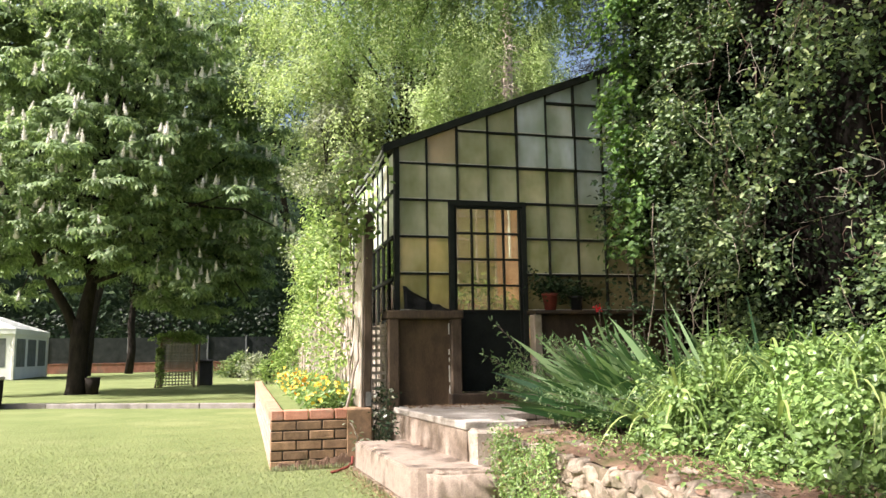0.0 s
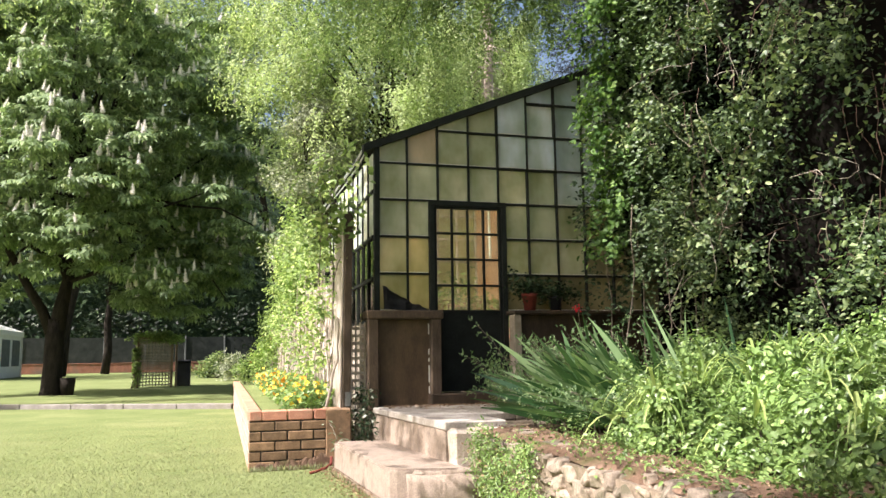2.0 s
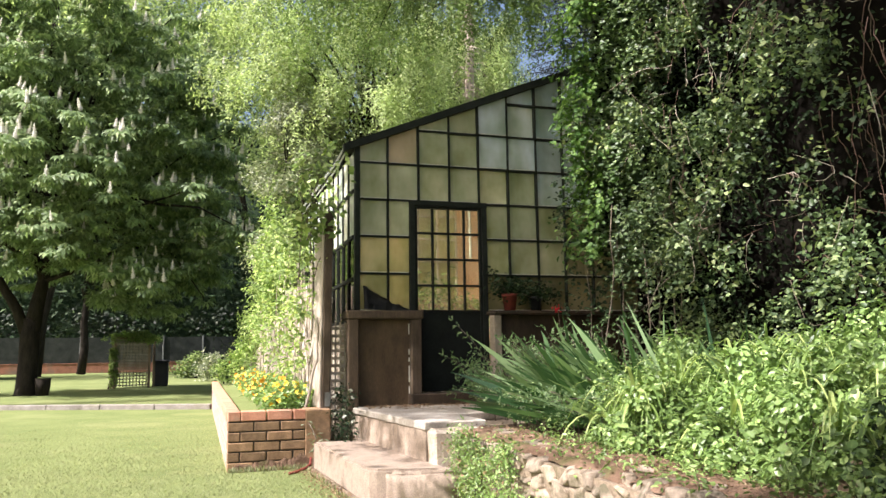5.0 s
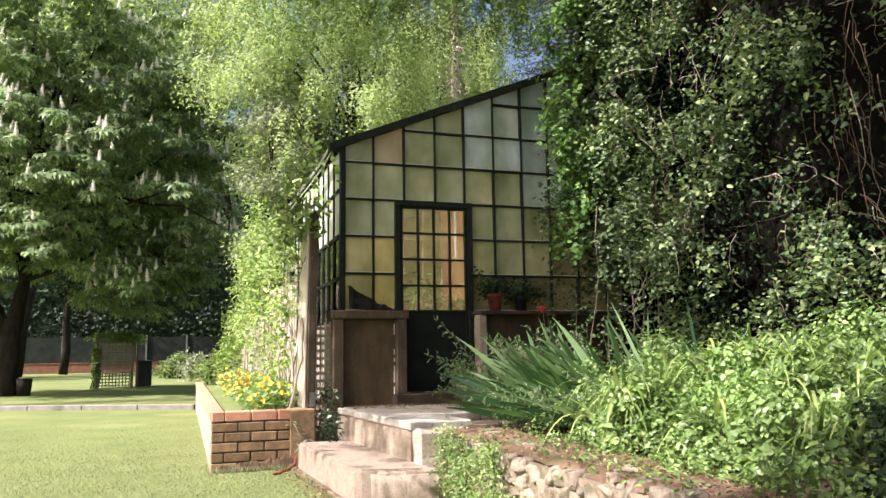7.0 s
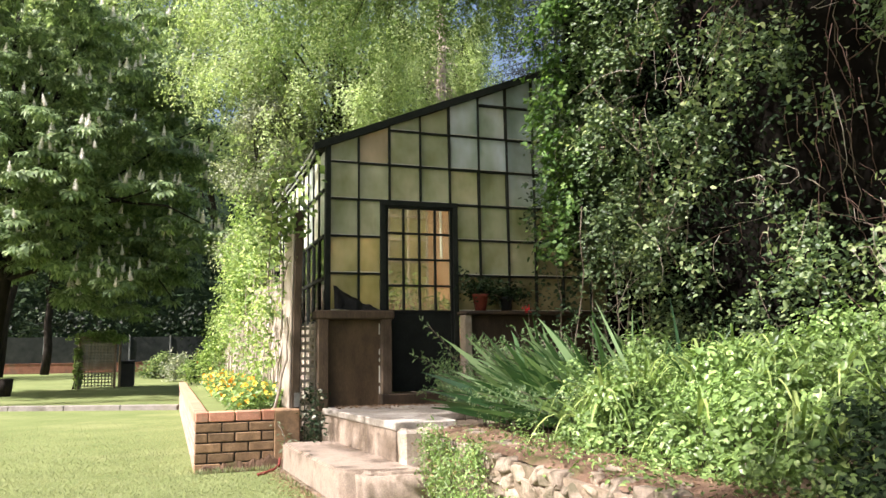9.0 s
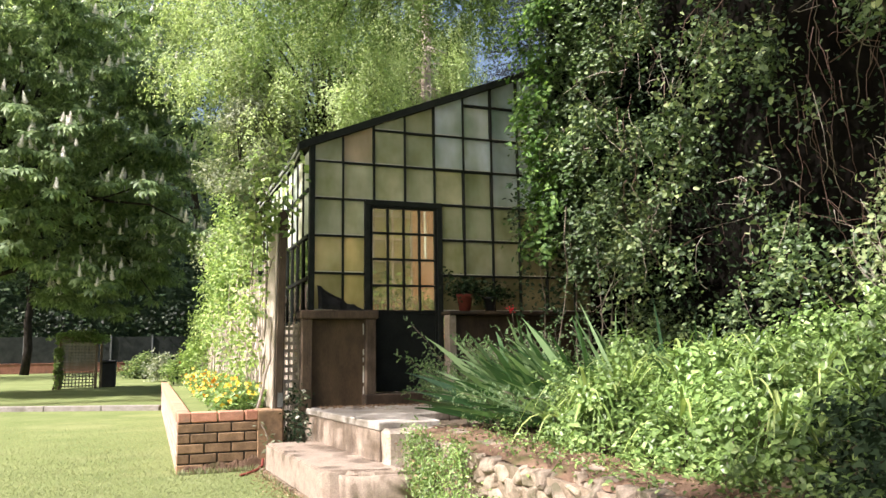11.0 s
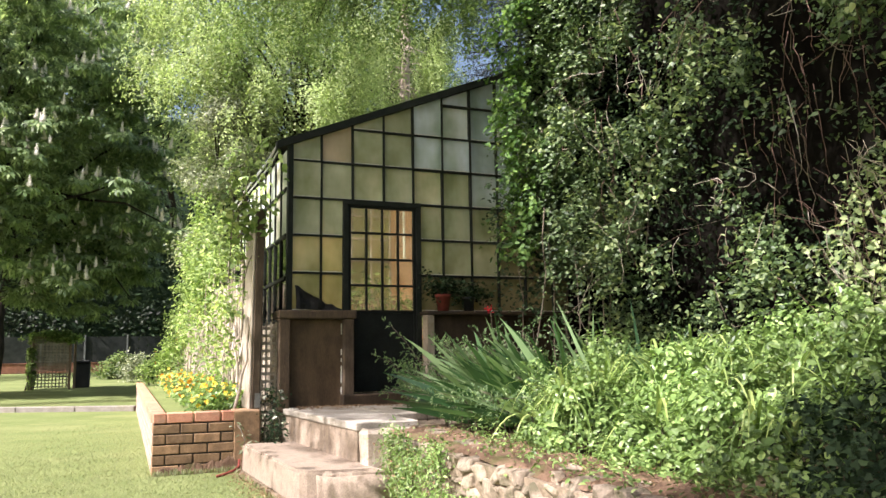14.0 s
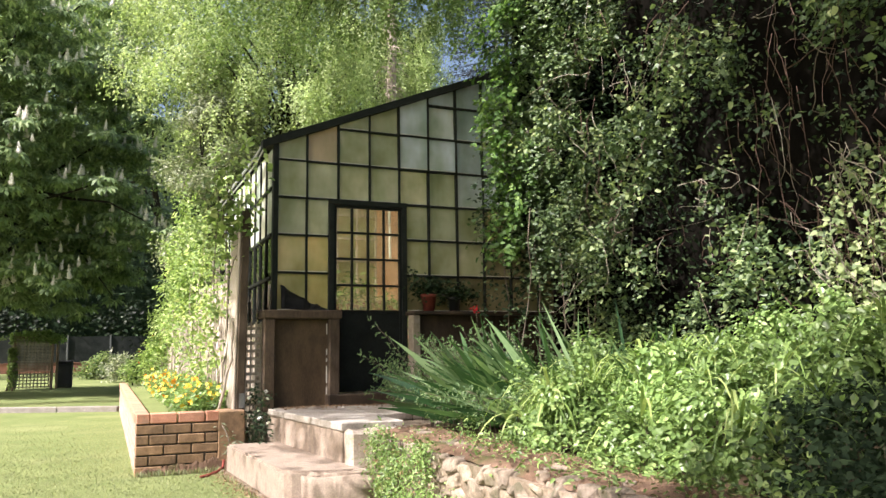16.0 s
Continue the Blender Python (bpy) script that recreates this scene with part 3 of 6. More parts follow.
    for y0 in np.arange(0.0, 4.0, 0.5):
        bm = bmesh.new()
        c = [(1.50, y0 + 0.06), (5.2, y0 + 0.06), (5.2, y0 + 0.5), (1.50, y0 + 0.5)]
        lo = [bm.verts.new((x, y, roof_z(x) + 0.004)) for x, y in c]
        hi = [bm.verts.new((x, y, roof_z(x) + 0.010)) for x, y in c]
        bm.faces.new(lo[::-1]), bm.faces.new(hi)
        for k in range(4):
            bm.faces.new((lo[k], lo[(k + 1) % 4], hi[(k + 1) % 4], hi[k]))
        p = part("roof_pane", bm, M["pane_white"], g)
        p.visible_shadow = False
    # low walls under the glass
    part("base_rail", box_bm((1.40, -0.26, 1.425), (2.20, 0.03, 1.512), 0.012), M["dark_wood"], g, "dusty brown wooden sill")
    part("base_panel", box_bm((1.52, -0.15, 0.52), (2.08, -0.10, 1.42), 0.004), M["panel"], g, "dark brown board panel")
    part("base_post", box_bm((2.07, -0.25, 0.52), (2.175, -0.12, 1.424), 0.008), M["dark_wood"], g)
    part("base_post", box_bm((1.415, -0.25, 0.52), (1.52, -0.12, 1.424), 0.008), M["dark_wood"], g)
    # white pieces paint the broken slit of light beside the panel
    for z0, z1 in ((0.60, 0.74), (0.78, 0.95), (0.99, 1.03), (1.06, 1.12), (1.27, 1.38)):
        part("light_strip", box_bm((2.0585, -0.158, z0), (2.0695, -0.151, z1), 0.002), M["white_paint"], g, "broken white strips for the slit of light along the panel edge")
    part("base_wall", box_bm((1.50, -0.06, 0.40), (2.116, 0.05, SILL - 0.004)), M["board"], g)
    # paler wood than the other posts, painted for its sunlit face
    part("base_post", box_bm((2.975, -0.25, 0.52), (3.06, -0.10, 1.470), 0.008), M["grey_wood"], g, "pale door post, its sunlit face put into the wood colour")
    # right panel and sill use the darker board colour in place of shade
    part("base_panel", box_bm((3.06, -0.16, 0.52), (5.2, -0.06, 1.470), 0.004), M["board"], g, "brown board panel")
    part("base_rail", box_bm((2.97, -0.30, 1.472), (5.2, -0.024, 1.512), 0.008), M["board"], g, "brown wooden sill")
    part("threshold", box_bm((2.05, -0.30, 0.552), (3.05, 0.05, 0.665), 0.01), M["board"], g)
    part("side_base", box_bm((1.46, 0.06, 0.0), (1.60, 4.0, 1.40), 0.01), M["render"], g, "pale rendered base wall")
    # closing walls of the inside
    part("floor_slab", box_bm((1.6, 0.055, 0.50), (5.6, 4.0, 0.60)), M["concrete"], g)
    part("back_wall", box_bm((1.4, 4.0, 0.0), (5.6, 4.12, 1.35)), M["plaster"], g)
    part("back_wall", box_bm((3.98, 4.002, 1.35), (5.6, 4.12, 5.0)), M["plaster"], g, "pinkish plastered wall")
    part("right_wall", box_bm((5.2, -0.02, 0.0), (5.4, 4.0, 4.95)), M["plaster"], g, "pinkish plastered wall")
    for x in 3.97 - 0.322 * np.arange(0, 8):
        part("back_bar", box_bm((x - 0.013, 3.98, 1.352), (x + 0.013, 4.03, roof_z(x))), M["grey_wood"], g)
    for z in (1.43, 1.80, 2.17, 2.54, 2.91, 3.28):
        part("back_rail", box_bm((1.56 if z < 3 else 1.8, 3.975, z - 0.013), (3.98, 4.02, z + 0.013)), M["grey_wood"], g)
    low = quad_pane([(1.56, 1.36), (3.97, 1.36), (3.97, 3.27), (1.80, 3.27), (1.56, roof_z(1.56) - 0.05)])
    high = quad_pane([(1.80, 3.29), (3.97, 3.29), (3.97, roof_z(3.97) - 0.05), (1.80, roof_z(1.80) - 0.05)])
    for bm, mat in ((low, "pane_thin"), (high, "pane_pink")):
        p = part("back_pane", bm, M[mat], g)
        p.location.y = 4.04
        p.visible_shadow = False
    # thin white tube added for the pale upright streak on this wall
    part("pipe", tube_bm([(4.20, 3.95, 2.6), (4.19, 3.95, 3.75)], [0.022, 0.022], 10), M["white_paint"], g, "thin white upright strip before the plastered wall")
    return g


build_greenhouse()


def build_door():
    d = thing("door_1", "dark painted glazed garden door, closed, dusty small panes", "door", (0, FRONT, 0), kind="structure")
    l, r, b, t = DOOR_L + 0.027, DOOR_R - 0.027, 0.672, R3 - 0.048
    part("stile", box_bm((l, -0.015, b), (l + 0.03, 0.03, t), 0.003), M["door_paint"], d)
    part("stile", box_bm((r - 0.03, -0.015, b), (r, 0.03, t), 0.003), M["door_paint"], d)
    part("panel", box_bm((l + 0.03, -0.005, b), (r - 0.03, 0.02, 1.50), 0.003), M["door_paint"], d, "black lower door panel")
    part("rail", box_bm((l + 0.03, -0.015, 1.495), (r - 0.03, 0.03, 1.53), 0.003), M["door_paint"], d)
    part("rail", box_bm((l + 0.03, -0.015, t - 0.025), (r - 0.03, 0.03, t), 0.003), M["door_paint"], d)
    xs, zs = np.linspace(l + 0.022, r - 0.022, 5), np.linspace(1.51, t - 0.012, 5)
    for x in xs[1:-1]:
        part("muntin", box_bm((x - 0.011, -0.012, 1.53), (x + 0.011, 0.026, t - 0.025), 0.003), M["door_paint"], d)
    for z in zs[1:-1]:
        part("muntin", box_bm((l + 0.03, -0.013, z - 0.011), (r - 0.03, 0.027, z + 0.011), 0.003), M["door_paint"], d)
    for x0, x1 in zip(xs, xs[1:]):
        for z0, z1 in zip(zs, zs[1:]):
            p = part("pane", box_bm((x0, 0.004, z0), (x1, 0.007, z1)), M["dusty_glass"], d)
            p.visible_shadow = False
    return d


build_door()


def build_gutter():
    g = thing("gutter", "grey metal pipe and cable sagging along the greenhouse eave", "gutter", (1.42, 7.97, 3.27))
    part("pipe", tube_bm([(0, 0, 0), (-0.02, 0.5, -0.07), (-0.04, 1.2, -0.10), (-0.05, 2.2, -0.10), (-0.04, 4.2, -0.06)], [0.012] * 5, 10), M["zinc"], g, smooth=True)
    part("cable", tube_bm([(0.03, 0, -0.02), (0.0, 0.5, -0.12), (-0.03, 1.2, -0.17), (-0.03, 2.4, -0.15), (-0.03, 4.2, -0.15)], [0.009] * 5, 6), M["zinc"], g, smooth=True)
    return g


build_gutter()


def build_tarp():
    """A dark cloth heaped before the lowest panes of the front."""
    bm = bmesh.new()
    n, m = 14, 6
    g = []
    for i in range(n):
        s = i / (n - 1)
        top = 1.53 + 0.25 * (1 - s) ** 1.2 + 0.035 * noise.noise((s * 7, 0, 3))
        row = []
        for j in range(m):
            k = j / (m - 1)
            row.append(bm.verts.new((1.60 + 0.50 * s, 7.88 + 0.06 * k + 0.03 * noise.noise((s * 6, k * 3, 1)), 1.505 + (top - 1.505) * math.sin(math.pi * min(1, 0.06 + k * 0.94) * 0.5 + 0.0) )))
        g.append(row)
    for i in range(n - 1):
        for j in range(m - 1):
            bm.faces.new((g[i][j], g[i + 1][j], g[i + 1][j + 1], g[i][j + 1]))
    bmesh.ops.solidify(bm, geom=bm.faces[:], thickness=0.02)
    return tagged(part("tarp", bm, M["tarp"]), "dark cloth heaped on the sill against the greenhouse panes", "cloth")


build_tarp()


def build_bench():
    b = thing("potting_bench", "wooden potting bench inside the greenhouse", "bench", (3.3, 10.6, 0.6))
    part("top", box_bm((-1.0, -0.35, 0.82), (1.2, 0.35, 0.87), 0.006), M["wood"], b)
    for x in (-0.95, 1.1):
        for y in (-0.3, 0.25):
            part("leg", box_bm((x, y, 0), (x + 0.06, y + 0.06, 0.82), 0.005), M["wood"], b)
    part("backboard", box_bm((-1.0, 0.36, 0.85), (1.2, 0.385, 1.25), 0.004), M["wood"], b)
    return b


build_bench()


# ---------------------------------------------------------------- post, lattice and paling fence
def build_post():
    p = thing("fence_post", "tall weathered brown wooden post at the planter's corner", "post", (1.19, 7.86, 0.545))
    # dark shaft, pale board: the post's unlit front and sunlit side as colours
    part("shaft", box_bm((-0.028, -0.05, 0), (0.052, 0.06, 1.98), 0.008), M["dark_wood"], p)
    part("batten", box_bm((-0.052, -0.035, 0.003), (-0.031, 0.52, 1.80), 0.006), M["grey_wood"], p, "pale board for the post's sunlit left face")
    part("bracket", box_bm((0.0, -0.056, 0.02), (0.056, -0.051, 0.16), 0.0015), M["metal_grey"], p, "rusty grey metal foot bracket")
    p.rotation_euler = (0, radians(0.8), 0)
    return p


build_post()


def build_lattice():
    l = thing("lattice_panel", "small weathered wooden lattice beside the greenhouse base", "lattice", (1.27, 7.93, 0.0))
    for k in range(13):
        part("slat", box_bm((-0.02, -0.008, 0.42 + k * 0.075), (0.20, 0.004, 0.45 + k * 0.075), 0.002), M["grey_wood"], l)
    for k in range(5):
        part("slat", box_bm((-0.015 + k * 0.048, -0.020, 0.0), (0.003 + k * 0.048, -0.010, 1.4), 0.002), M["grey_wood"], l)
    return l


build_lattice()


def build_fence():
    f = thing("paling_fence", "weathered grey paling fence with leaning split stakes", "fence", (1.24, 8.0, 0.4))
    rng = np.random.default_rng(21)
    y = 0.45
    while y < 13:
        h = 1.5 + rng.normal(0, 0.12)
        lean = rng.normal(0, 0.03)
        bm = box_bm((-0.012, -0.032, 0), (0.012, 0.032, h), 0.006)
        o = part("paling", bm, M["grey_wood"], f)
        o.matrix_local = Matrix.Translation((rng.normal(0, 0.012), y, 0.0)) @ Matrix.Rotation(lean, 4, "X")
        y += rng.uniform(0.085, 0.13) * (1.7 if y < 1.4 else 1)
    for z in (0.35, 1.2):
        part("fence_rail", box_bm((0.02, 0.0, z), (0.06, 13.2, z + 0.06), 0.006), M["grey_wood"], f)
    for k in range(8):
        a = (-0.10 - rng.uniform(0, 0.08), 0.1 + k * 0.45 + rng.uniform(0, 0.3), 0.12)
        b = (0.0, a[1] + rng.uniform(0.1, 0.9), rng.uniform(1.1, 1.9))
        part("stake", tube_bm(bend(a, b, 6, (0, 0, 0), rng, 0.012), np.linspace(0.018, 0.010, 6), 6), M["grey_wood"], f, smooth=True)
    return f


build_fence()

# ---------------------------------------------------------------- far end of the garden
def build_marquee():
    m = thing("marquee", "white party tent with grey mesh windows", "tent", (-13.85, 45.0, 0.1))
    hx, hy, e = 3.15, 3.3, 2.45
    part("roof", pyramid((hx + 0.12, hy + 0.12), e + 0.02, 3.75), M["white_canvas"], m)
    part("valance", box_bm((-hx - 0.1, -hy - 0.1, e - 0.26), (hx + 0.1, hy + 0.1, e + 0.02), 0.02), M["white_canvas"], m)
    wall = part("wall", box_bm((-hx, -hy, 0.02), (hx, hy, e - 0.2), 0.02), M["white_canvas"], m)
    for sx in (-1, 1):
        for sy in (-1, 1):
            part("pole", box_bm((sx * hx - 0.06, sy * hy - 0.06, 0), (sx * hx + 0.06, sy * hy + 0.06, e), 0.015), M["white_paint"], m)
    for k in range(3):
        x = -hx + 0.45 + k * 2.0
        part("window", box_bm((x, -hy - 0.012, 0.62), (x + 1.5, -hy + 0.02, 2.0), 0.004), M["mesh_window"], wall, "grey mesh window")
    for k in range(3):
        y = -hy + 0.45 + k * 2.1
        part("window", box_bm((hx - 0.02, y, 0.62), (hx + 0.012, y + 1.6, 2.0), 0.004), M["mesh_window"], wall, "grey mesh window")
    return m


def pyramid(half, z0, z1):
    bm = bmesh.new()
    b = [bm.verts.new((sx * half[0], sy * half[1], z0)) for sx, sy in ((-1, -1), (1, -1), (1, 1), (-1, 1))]
    t = bm.verts.new((0, 0, z1))
    bm.faces.new(b[::-1])
    for k in range(4):
        bm.faces.new((b[k], b[(k + 1) % 4], t))
    return bm


build_marquee()


def build_boundary():
    f = thing("boundary_fence", "dark netting fence on grey posts above a low brick wall", "fence", (0, 57, 0.1), kind="structure")
    part("low_wall", box_bm((-45, 0, 0), (12, 0.25, 0.62), 0.02), M["old_brick"], f, "low red brick wall")
    part("wall_cap", box_bm((-45, -0.03, 0.622), (12, 0.28, 0.66), 0.01), M["old_brick"], f)
    part("netting", box_bm((-45, 0.10, 0.68), (12, 0.13, 2.35)), M["net"], f)
    for x in np.arange(-44, 12, 2.6):
        part("post", box_bm((x - 0.05, 0.02, 0.68), (x + 0.05, 0.099, 2.45), 0.01), M["metal_grey"], f)
    return f


build_boundary()


def build_trellis():
    t = thing("trellis", "free-standing wooden lattice screen overgrown by a climbing plant", "trellis", (-2.04, 27.3, 0.1))
    t.rotation_euler = (0, 0, radians(12))
    for x in (-0.60, 0.45):
        part("post", box_bm((x, -0.05, 0), (x + 0.07, 0.05, 1.58), 0.01), M["wood"], t)
    part("top_rail", box_bm((-0.60, -0.045, 1.582), (0.52, 0.045, 1.64), 0.008), M["wood"], t)
    for k in range(26):
        z = 0.08 + k * 0.098 if k < 6 else 0.62 + (k - 6) * 0.048
        part("slat", box_bm((-0.53, -0.02, z), (0.45, -0.008, z + (0.03 if k < 6 else 0.036))), M["grey_wood"], t)
    for k in range(10):
        part("slat", box_bm((-0.51 + k * 0.1, -0.006, 0.05), (-0.48 + k * 0.1, 0.006, 1.58)), M["wood"], t)
    part("side_panel", box_bm((-0.58, 0.06, 0.05), (-0.54, 0.75, 1.5)), M["board"], t)
    part("post", box_bm((0.68, 0.5, 0), (0.75, 0.57, 1.62), 0.01), M["wood"], t)
    for k in range(12):
        part("slat", box_bm((0.50 + k * 0.004, 0.06, 0.10 + k * 0.12), (0.515 + k * 0.004, 0.52, 0.13 + k * 0.12)), M["grey_wood"], t)
    return t


build_trellis()


def lathe(profile, sides=20):
    bm = bmesh.new()
    rings = [[bm.verts.new((r * math.cos(2 * math.pi * k / sides), r * math.sin(2 * math.pi * k / sides), z)) for k in range(sides)] for r, z in profile]
    for a, b in zip(rings, rings[1:]):
        for k in range(sides):
            bm.faces.new((a[k], a[(k + 1) % sides], b[(k + 1) % sides], b[k]))
    bm.faces.new(rings[0][::-1]), bm.faces.new(rings[-1])
    return bm


def build_bin():
    b = thing("litter_bin", "black litter bin standing on the lawn", "bin", (-1.26, 28.6, 0.1))
    part("body", box_bm((-0.25, -0.25, 0.0), (0.25, 0.25, 0.80), 0.03), M["dark_plastic"], b)
    part("lid", box_bm((-0.27, -0.27, 0.802), (0.27, 0.27, 0.88), 0.025), M["dark_plastic"], b)
    s = thing("tree_stump_tub", "dark wooden tub at the chestnut's foot", "tub", (-3.98, 23.3, 0.1))
    part("body", lathe([(0.15, 0), (0.19, 0.25), (0.20, 0.45), (0.17, 0.46), (0.15, 0.40)]), M["bark"], s, smooth=True)
    u = thing("flower_tub", "dark round garden tub with pale rim", "tub", (-5.42, 19.25, 0.0))
    part("body", lathe([(0.26, 0), (0.30, 0.2), (0.31, 0.62), (0.28, 0.63)]), M["bark"], u, smooth=True)
    part("rim", lathe([(0.30, 0.632), (0.335, 0.64), (0.335, 0.70), (0.29, 0.71), (0.27, 0.65)]), M["slab"], u, smooth=True)


build_bin()


# ---------------------------------------------------------------- trees
def add_leaves(parent, name, pos, axis, up, size, template, mat, label=""):
    o = link_mesh(name, leaf_mesh(name, pos, axis, up, size, template), M[mat], parent, label)
    o.matrix_parent_inverse = Matrix.Translation(-parent.location)
    return o


def add_limb(parent, pts, r0, r1, mat="bark", name="limb", sides=8):
    o = part(name, tube_bm(pts, np.linspace(r0, r1, len(pts)), sides), M[mat], parent, smooth=True)
    o.matrix_parent_inverse = Matrix.Translation(-parent.location)
    return o


def candle_mesh():
    """An upright white flower spike of a horse chestnut."""
    rng = np.random.default_rng(31)
    n = 64
    h = rng.random(n) ** 1.1
    a = rng.random(n) * 2 * math.pi
    r = 0.050 * (1 - h * 0.92)
    pos = np.c_[r * np.cos(a), r * np.sin(a), 0.27 * h]
    ax = np.c_[np.cos(a), np.sin(a), 0.5 + 0 * a]
    me = leaf_mesh("blossom", pos, ax, np.tile((0, 0, 1.0), (n, 1)) + 0.2, 0.046 - 0.018 * h, ROUND)
    bm = bmesh.new()
    bm.from_mesh(me)
    tube_bm([(0, 0, -0.02), (0, 0, 0.0), (0, 0, 0.15), (0, 0, 0.30)], [0.02, 0.053, 0.027, 0.004], 8, bm)
    bm.to_mesh(me)
    bm.free()
    me.materials.append(M["blossom"])
    return me


def build_chestnut():
    t = thing("horse_chestnut_tree", "horse chestnut tree in flower with white candles on the lawn", "tree", (-4.44, 23.6, 0.1))
    rng = np.random.default_rng(41)
    bx, by = -4.44, 23.6
    pts = [(bx, by, 0.0), (bx, by, 0.25), (bx + 0.02, by, 0.9), (bx + 0.03, by, 1.6), (bx + 0.05, by, 2.15)]
    o = part("trunk", tube_bm(pts, [0.34, 0.27, 0.25, 0.25, 0.22], 14), M["bark"], t, smooth=True)
    o.matrix_parent_inverse = Matrix.Translation(-t.location)
    add_limb(t, [(bx + 0.02, by, 1.5), (bx - 0.32, by, 2.4), (bx - 0.72, by - 0.1, 3.1), (bx - 1.4, by - 0.1, 4.4), (bx - 2.2, by, 6.0)], 0.16, 0.06)
    add_limb(t, [(bx + 0.04, by, 1.7), (bx + 0.17, by, 2.6), (bx + 0.3, by + 0.1, 3.4), (bx + 0.25, by, 5.5), (bx + 0.2, by, 11.5)], 0.235, 0.05)
    # boughs: flat, drooping plates of twig tips, one above the other
    mid, rad = np.array((-3.55, 24.0, 7.3)), np.array((4.9, 4.3, 5.3))
    heads, dd = egg(235, mid, rad, rng, 0.50, -0.95, 0.2)
    tips, turn = [], []
    for h, d in zip(heads, dd):
        n = rng.integers(8, 15)
        a, r = rng.random(n) * 6.28, rng.uniform(0.75, 1.25) * rng.random(n) ** 0.5
        flat = unit(np.array((d[0], d[1], 0.0)) + 1e-6)
        off = np.c_[r * np.cos(a), r * np.sin(a), np.zeros(n)]
        lean = off @ flat
        off[:, 2] = 0.12 - 0.30 * r * r - 0.25 * np.maximum(lean, 0) + rng.normal(0, 0.06, n)
        tips += list(h + off)
        turn += list(unit(off + flat * 0.4 + 1e-6))
    tips, turn = np.array(tips), np.array(turn)
    keep = tips[:, 2] > 2.5 + 0.25 * np.sin(tips[:, 0] * 1.7) + 0.9 * (np.abs(tips[:, 0] + 4.4) < 1.3)
    tips, turn = tips[keep], turn[keep]
    for k in rng.choice(len(tips), 40, replace=False):
        a = (bx + 0.25, by, rng.uniform(2.6, 8.0))
        add_limb(t, bend(a, tips[k], 6, (0, 0, 0.35), rng, 0.1), 0.07, 0.015, sides=6)
    # each tip bears a rosette of palmate leaves
    each = 8
    n = len(tips)
    a = (np.arange(each)[None] * (6.283 / each) + rng.random((n, 1)) * 6.28 + rng.normal(0, 0.25, (n, each)))
    arm = np.stack((np.cos(a), np.sin(a), rng.normal(-0.28, 0.22, a.shape)), -1)
    pos = (tips[:, None] + arm * rng.uniform(0.07, 0.20, (n, each, 1))).reshape(-1, 3)
    axis = (arm + turn[:, None] * 0.35 + (0, 0, -0.25)).reshape(-1, 3)
    up = rng.normal(0, 0.30, pos.shape) + (0, 0, 1.0) + 0.35 * np.repeat(turn, each, axis=0)
    add_leaves(t, "crown", pos, axis, up, rng.uniform(0.17, 0.27, len(pos)), PALM, "chestnut")
    # a thin inner filling of shaded leaves
    cen, d = egg(650, mid, rad * 0.78, rng, 0.3, -0.8, 0.2)
    pos, axis, up = spray(cen[cen[:, 2] > 3.6], 7, (0.3, 0.3, 0.14), rng, None, 0.5, 0.8)
    add_leaves(t, "inner_crown", pos, axis, up, 0.22, PALM, "chestnut")
    me = candle_mesh()
    out = np.linalg.norm((tips - mid) / rad, axis=1)
    rise = np.array([np.sum((np.abs(tips[:, 0] - p[0]) < 0.5) & (np.abs(tips[:, 1] - p[1]) < 0.5) & (tips[:, 2] > p[2] + 0.25) & (tips[:, 2] < p[2] + 2)) for p in tips])
    front = np.where((tips[:, 1] < 24.3) & (out > 0.70) & (rise < 14))[0]
    for k in rng.choice(front, min(420, len(front)), replace=False):
        o = new("blossom_candle", me)
        o.parent = t
        o.location = Vector(tips[k] + (rng.normal(0, 0.05), rng.normal(0, 0.05), 0.03)) - t.location
        s = rng.uniform(0.7, 1.1)
        o.scale = (s, s, s * 1.1)
        o.rotation_euler = (rng.normal(0, 0.12), rng.normal(0, 0.12), rng.uniform(0, 6))
    return t


build_chestnut()


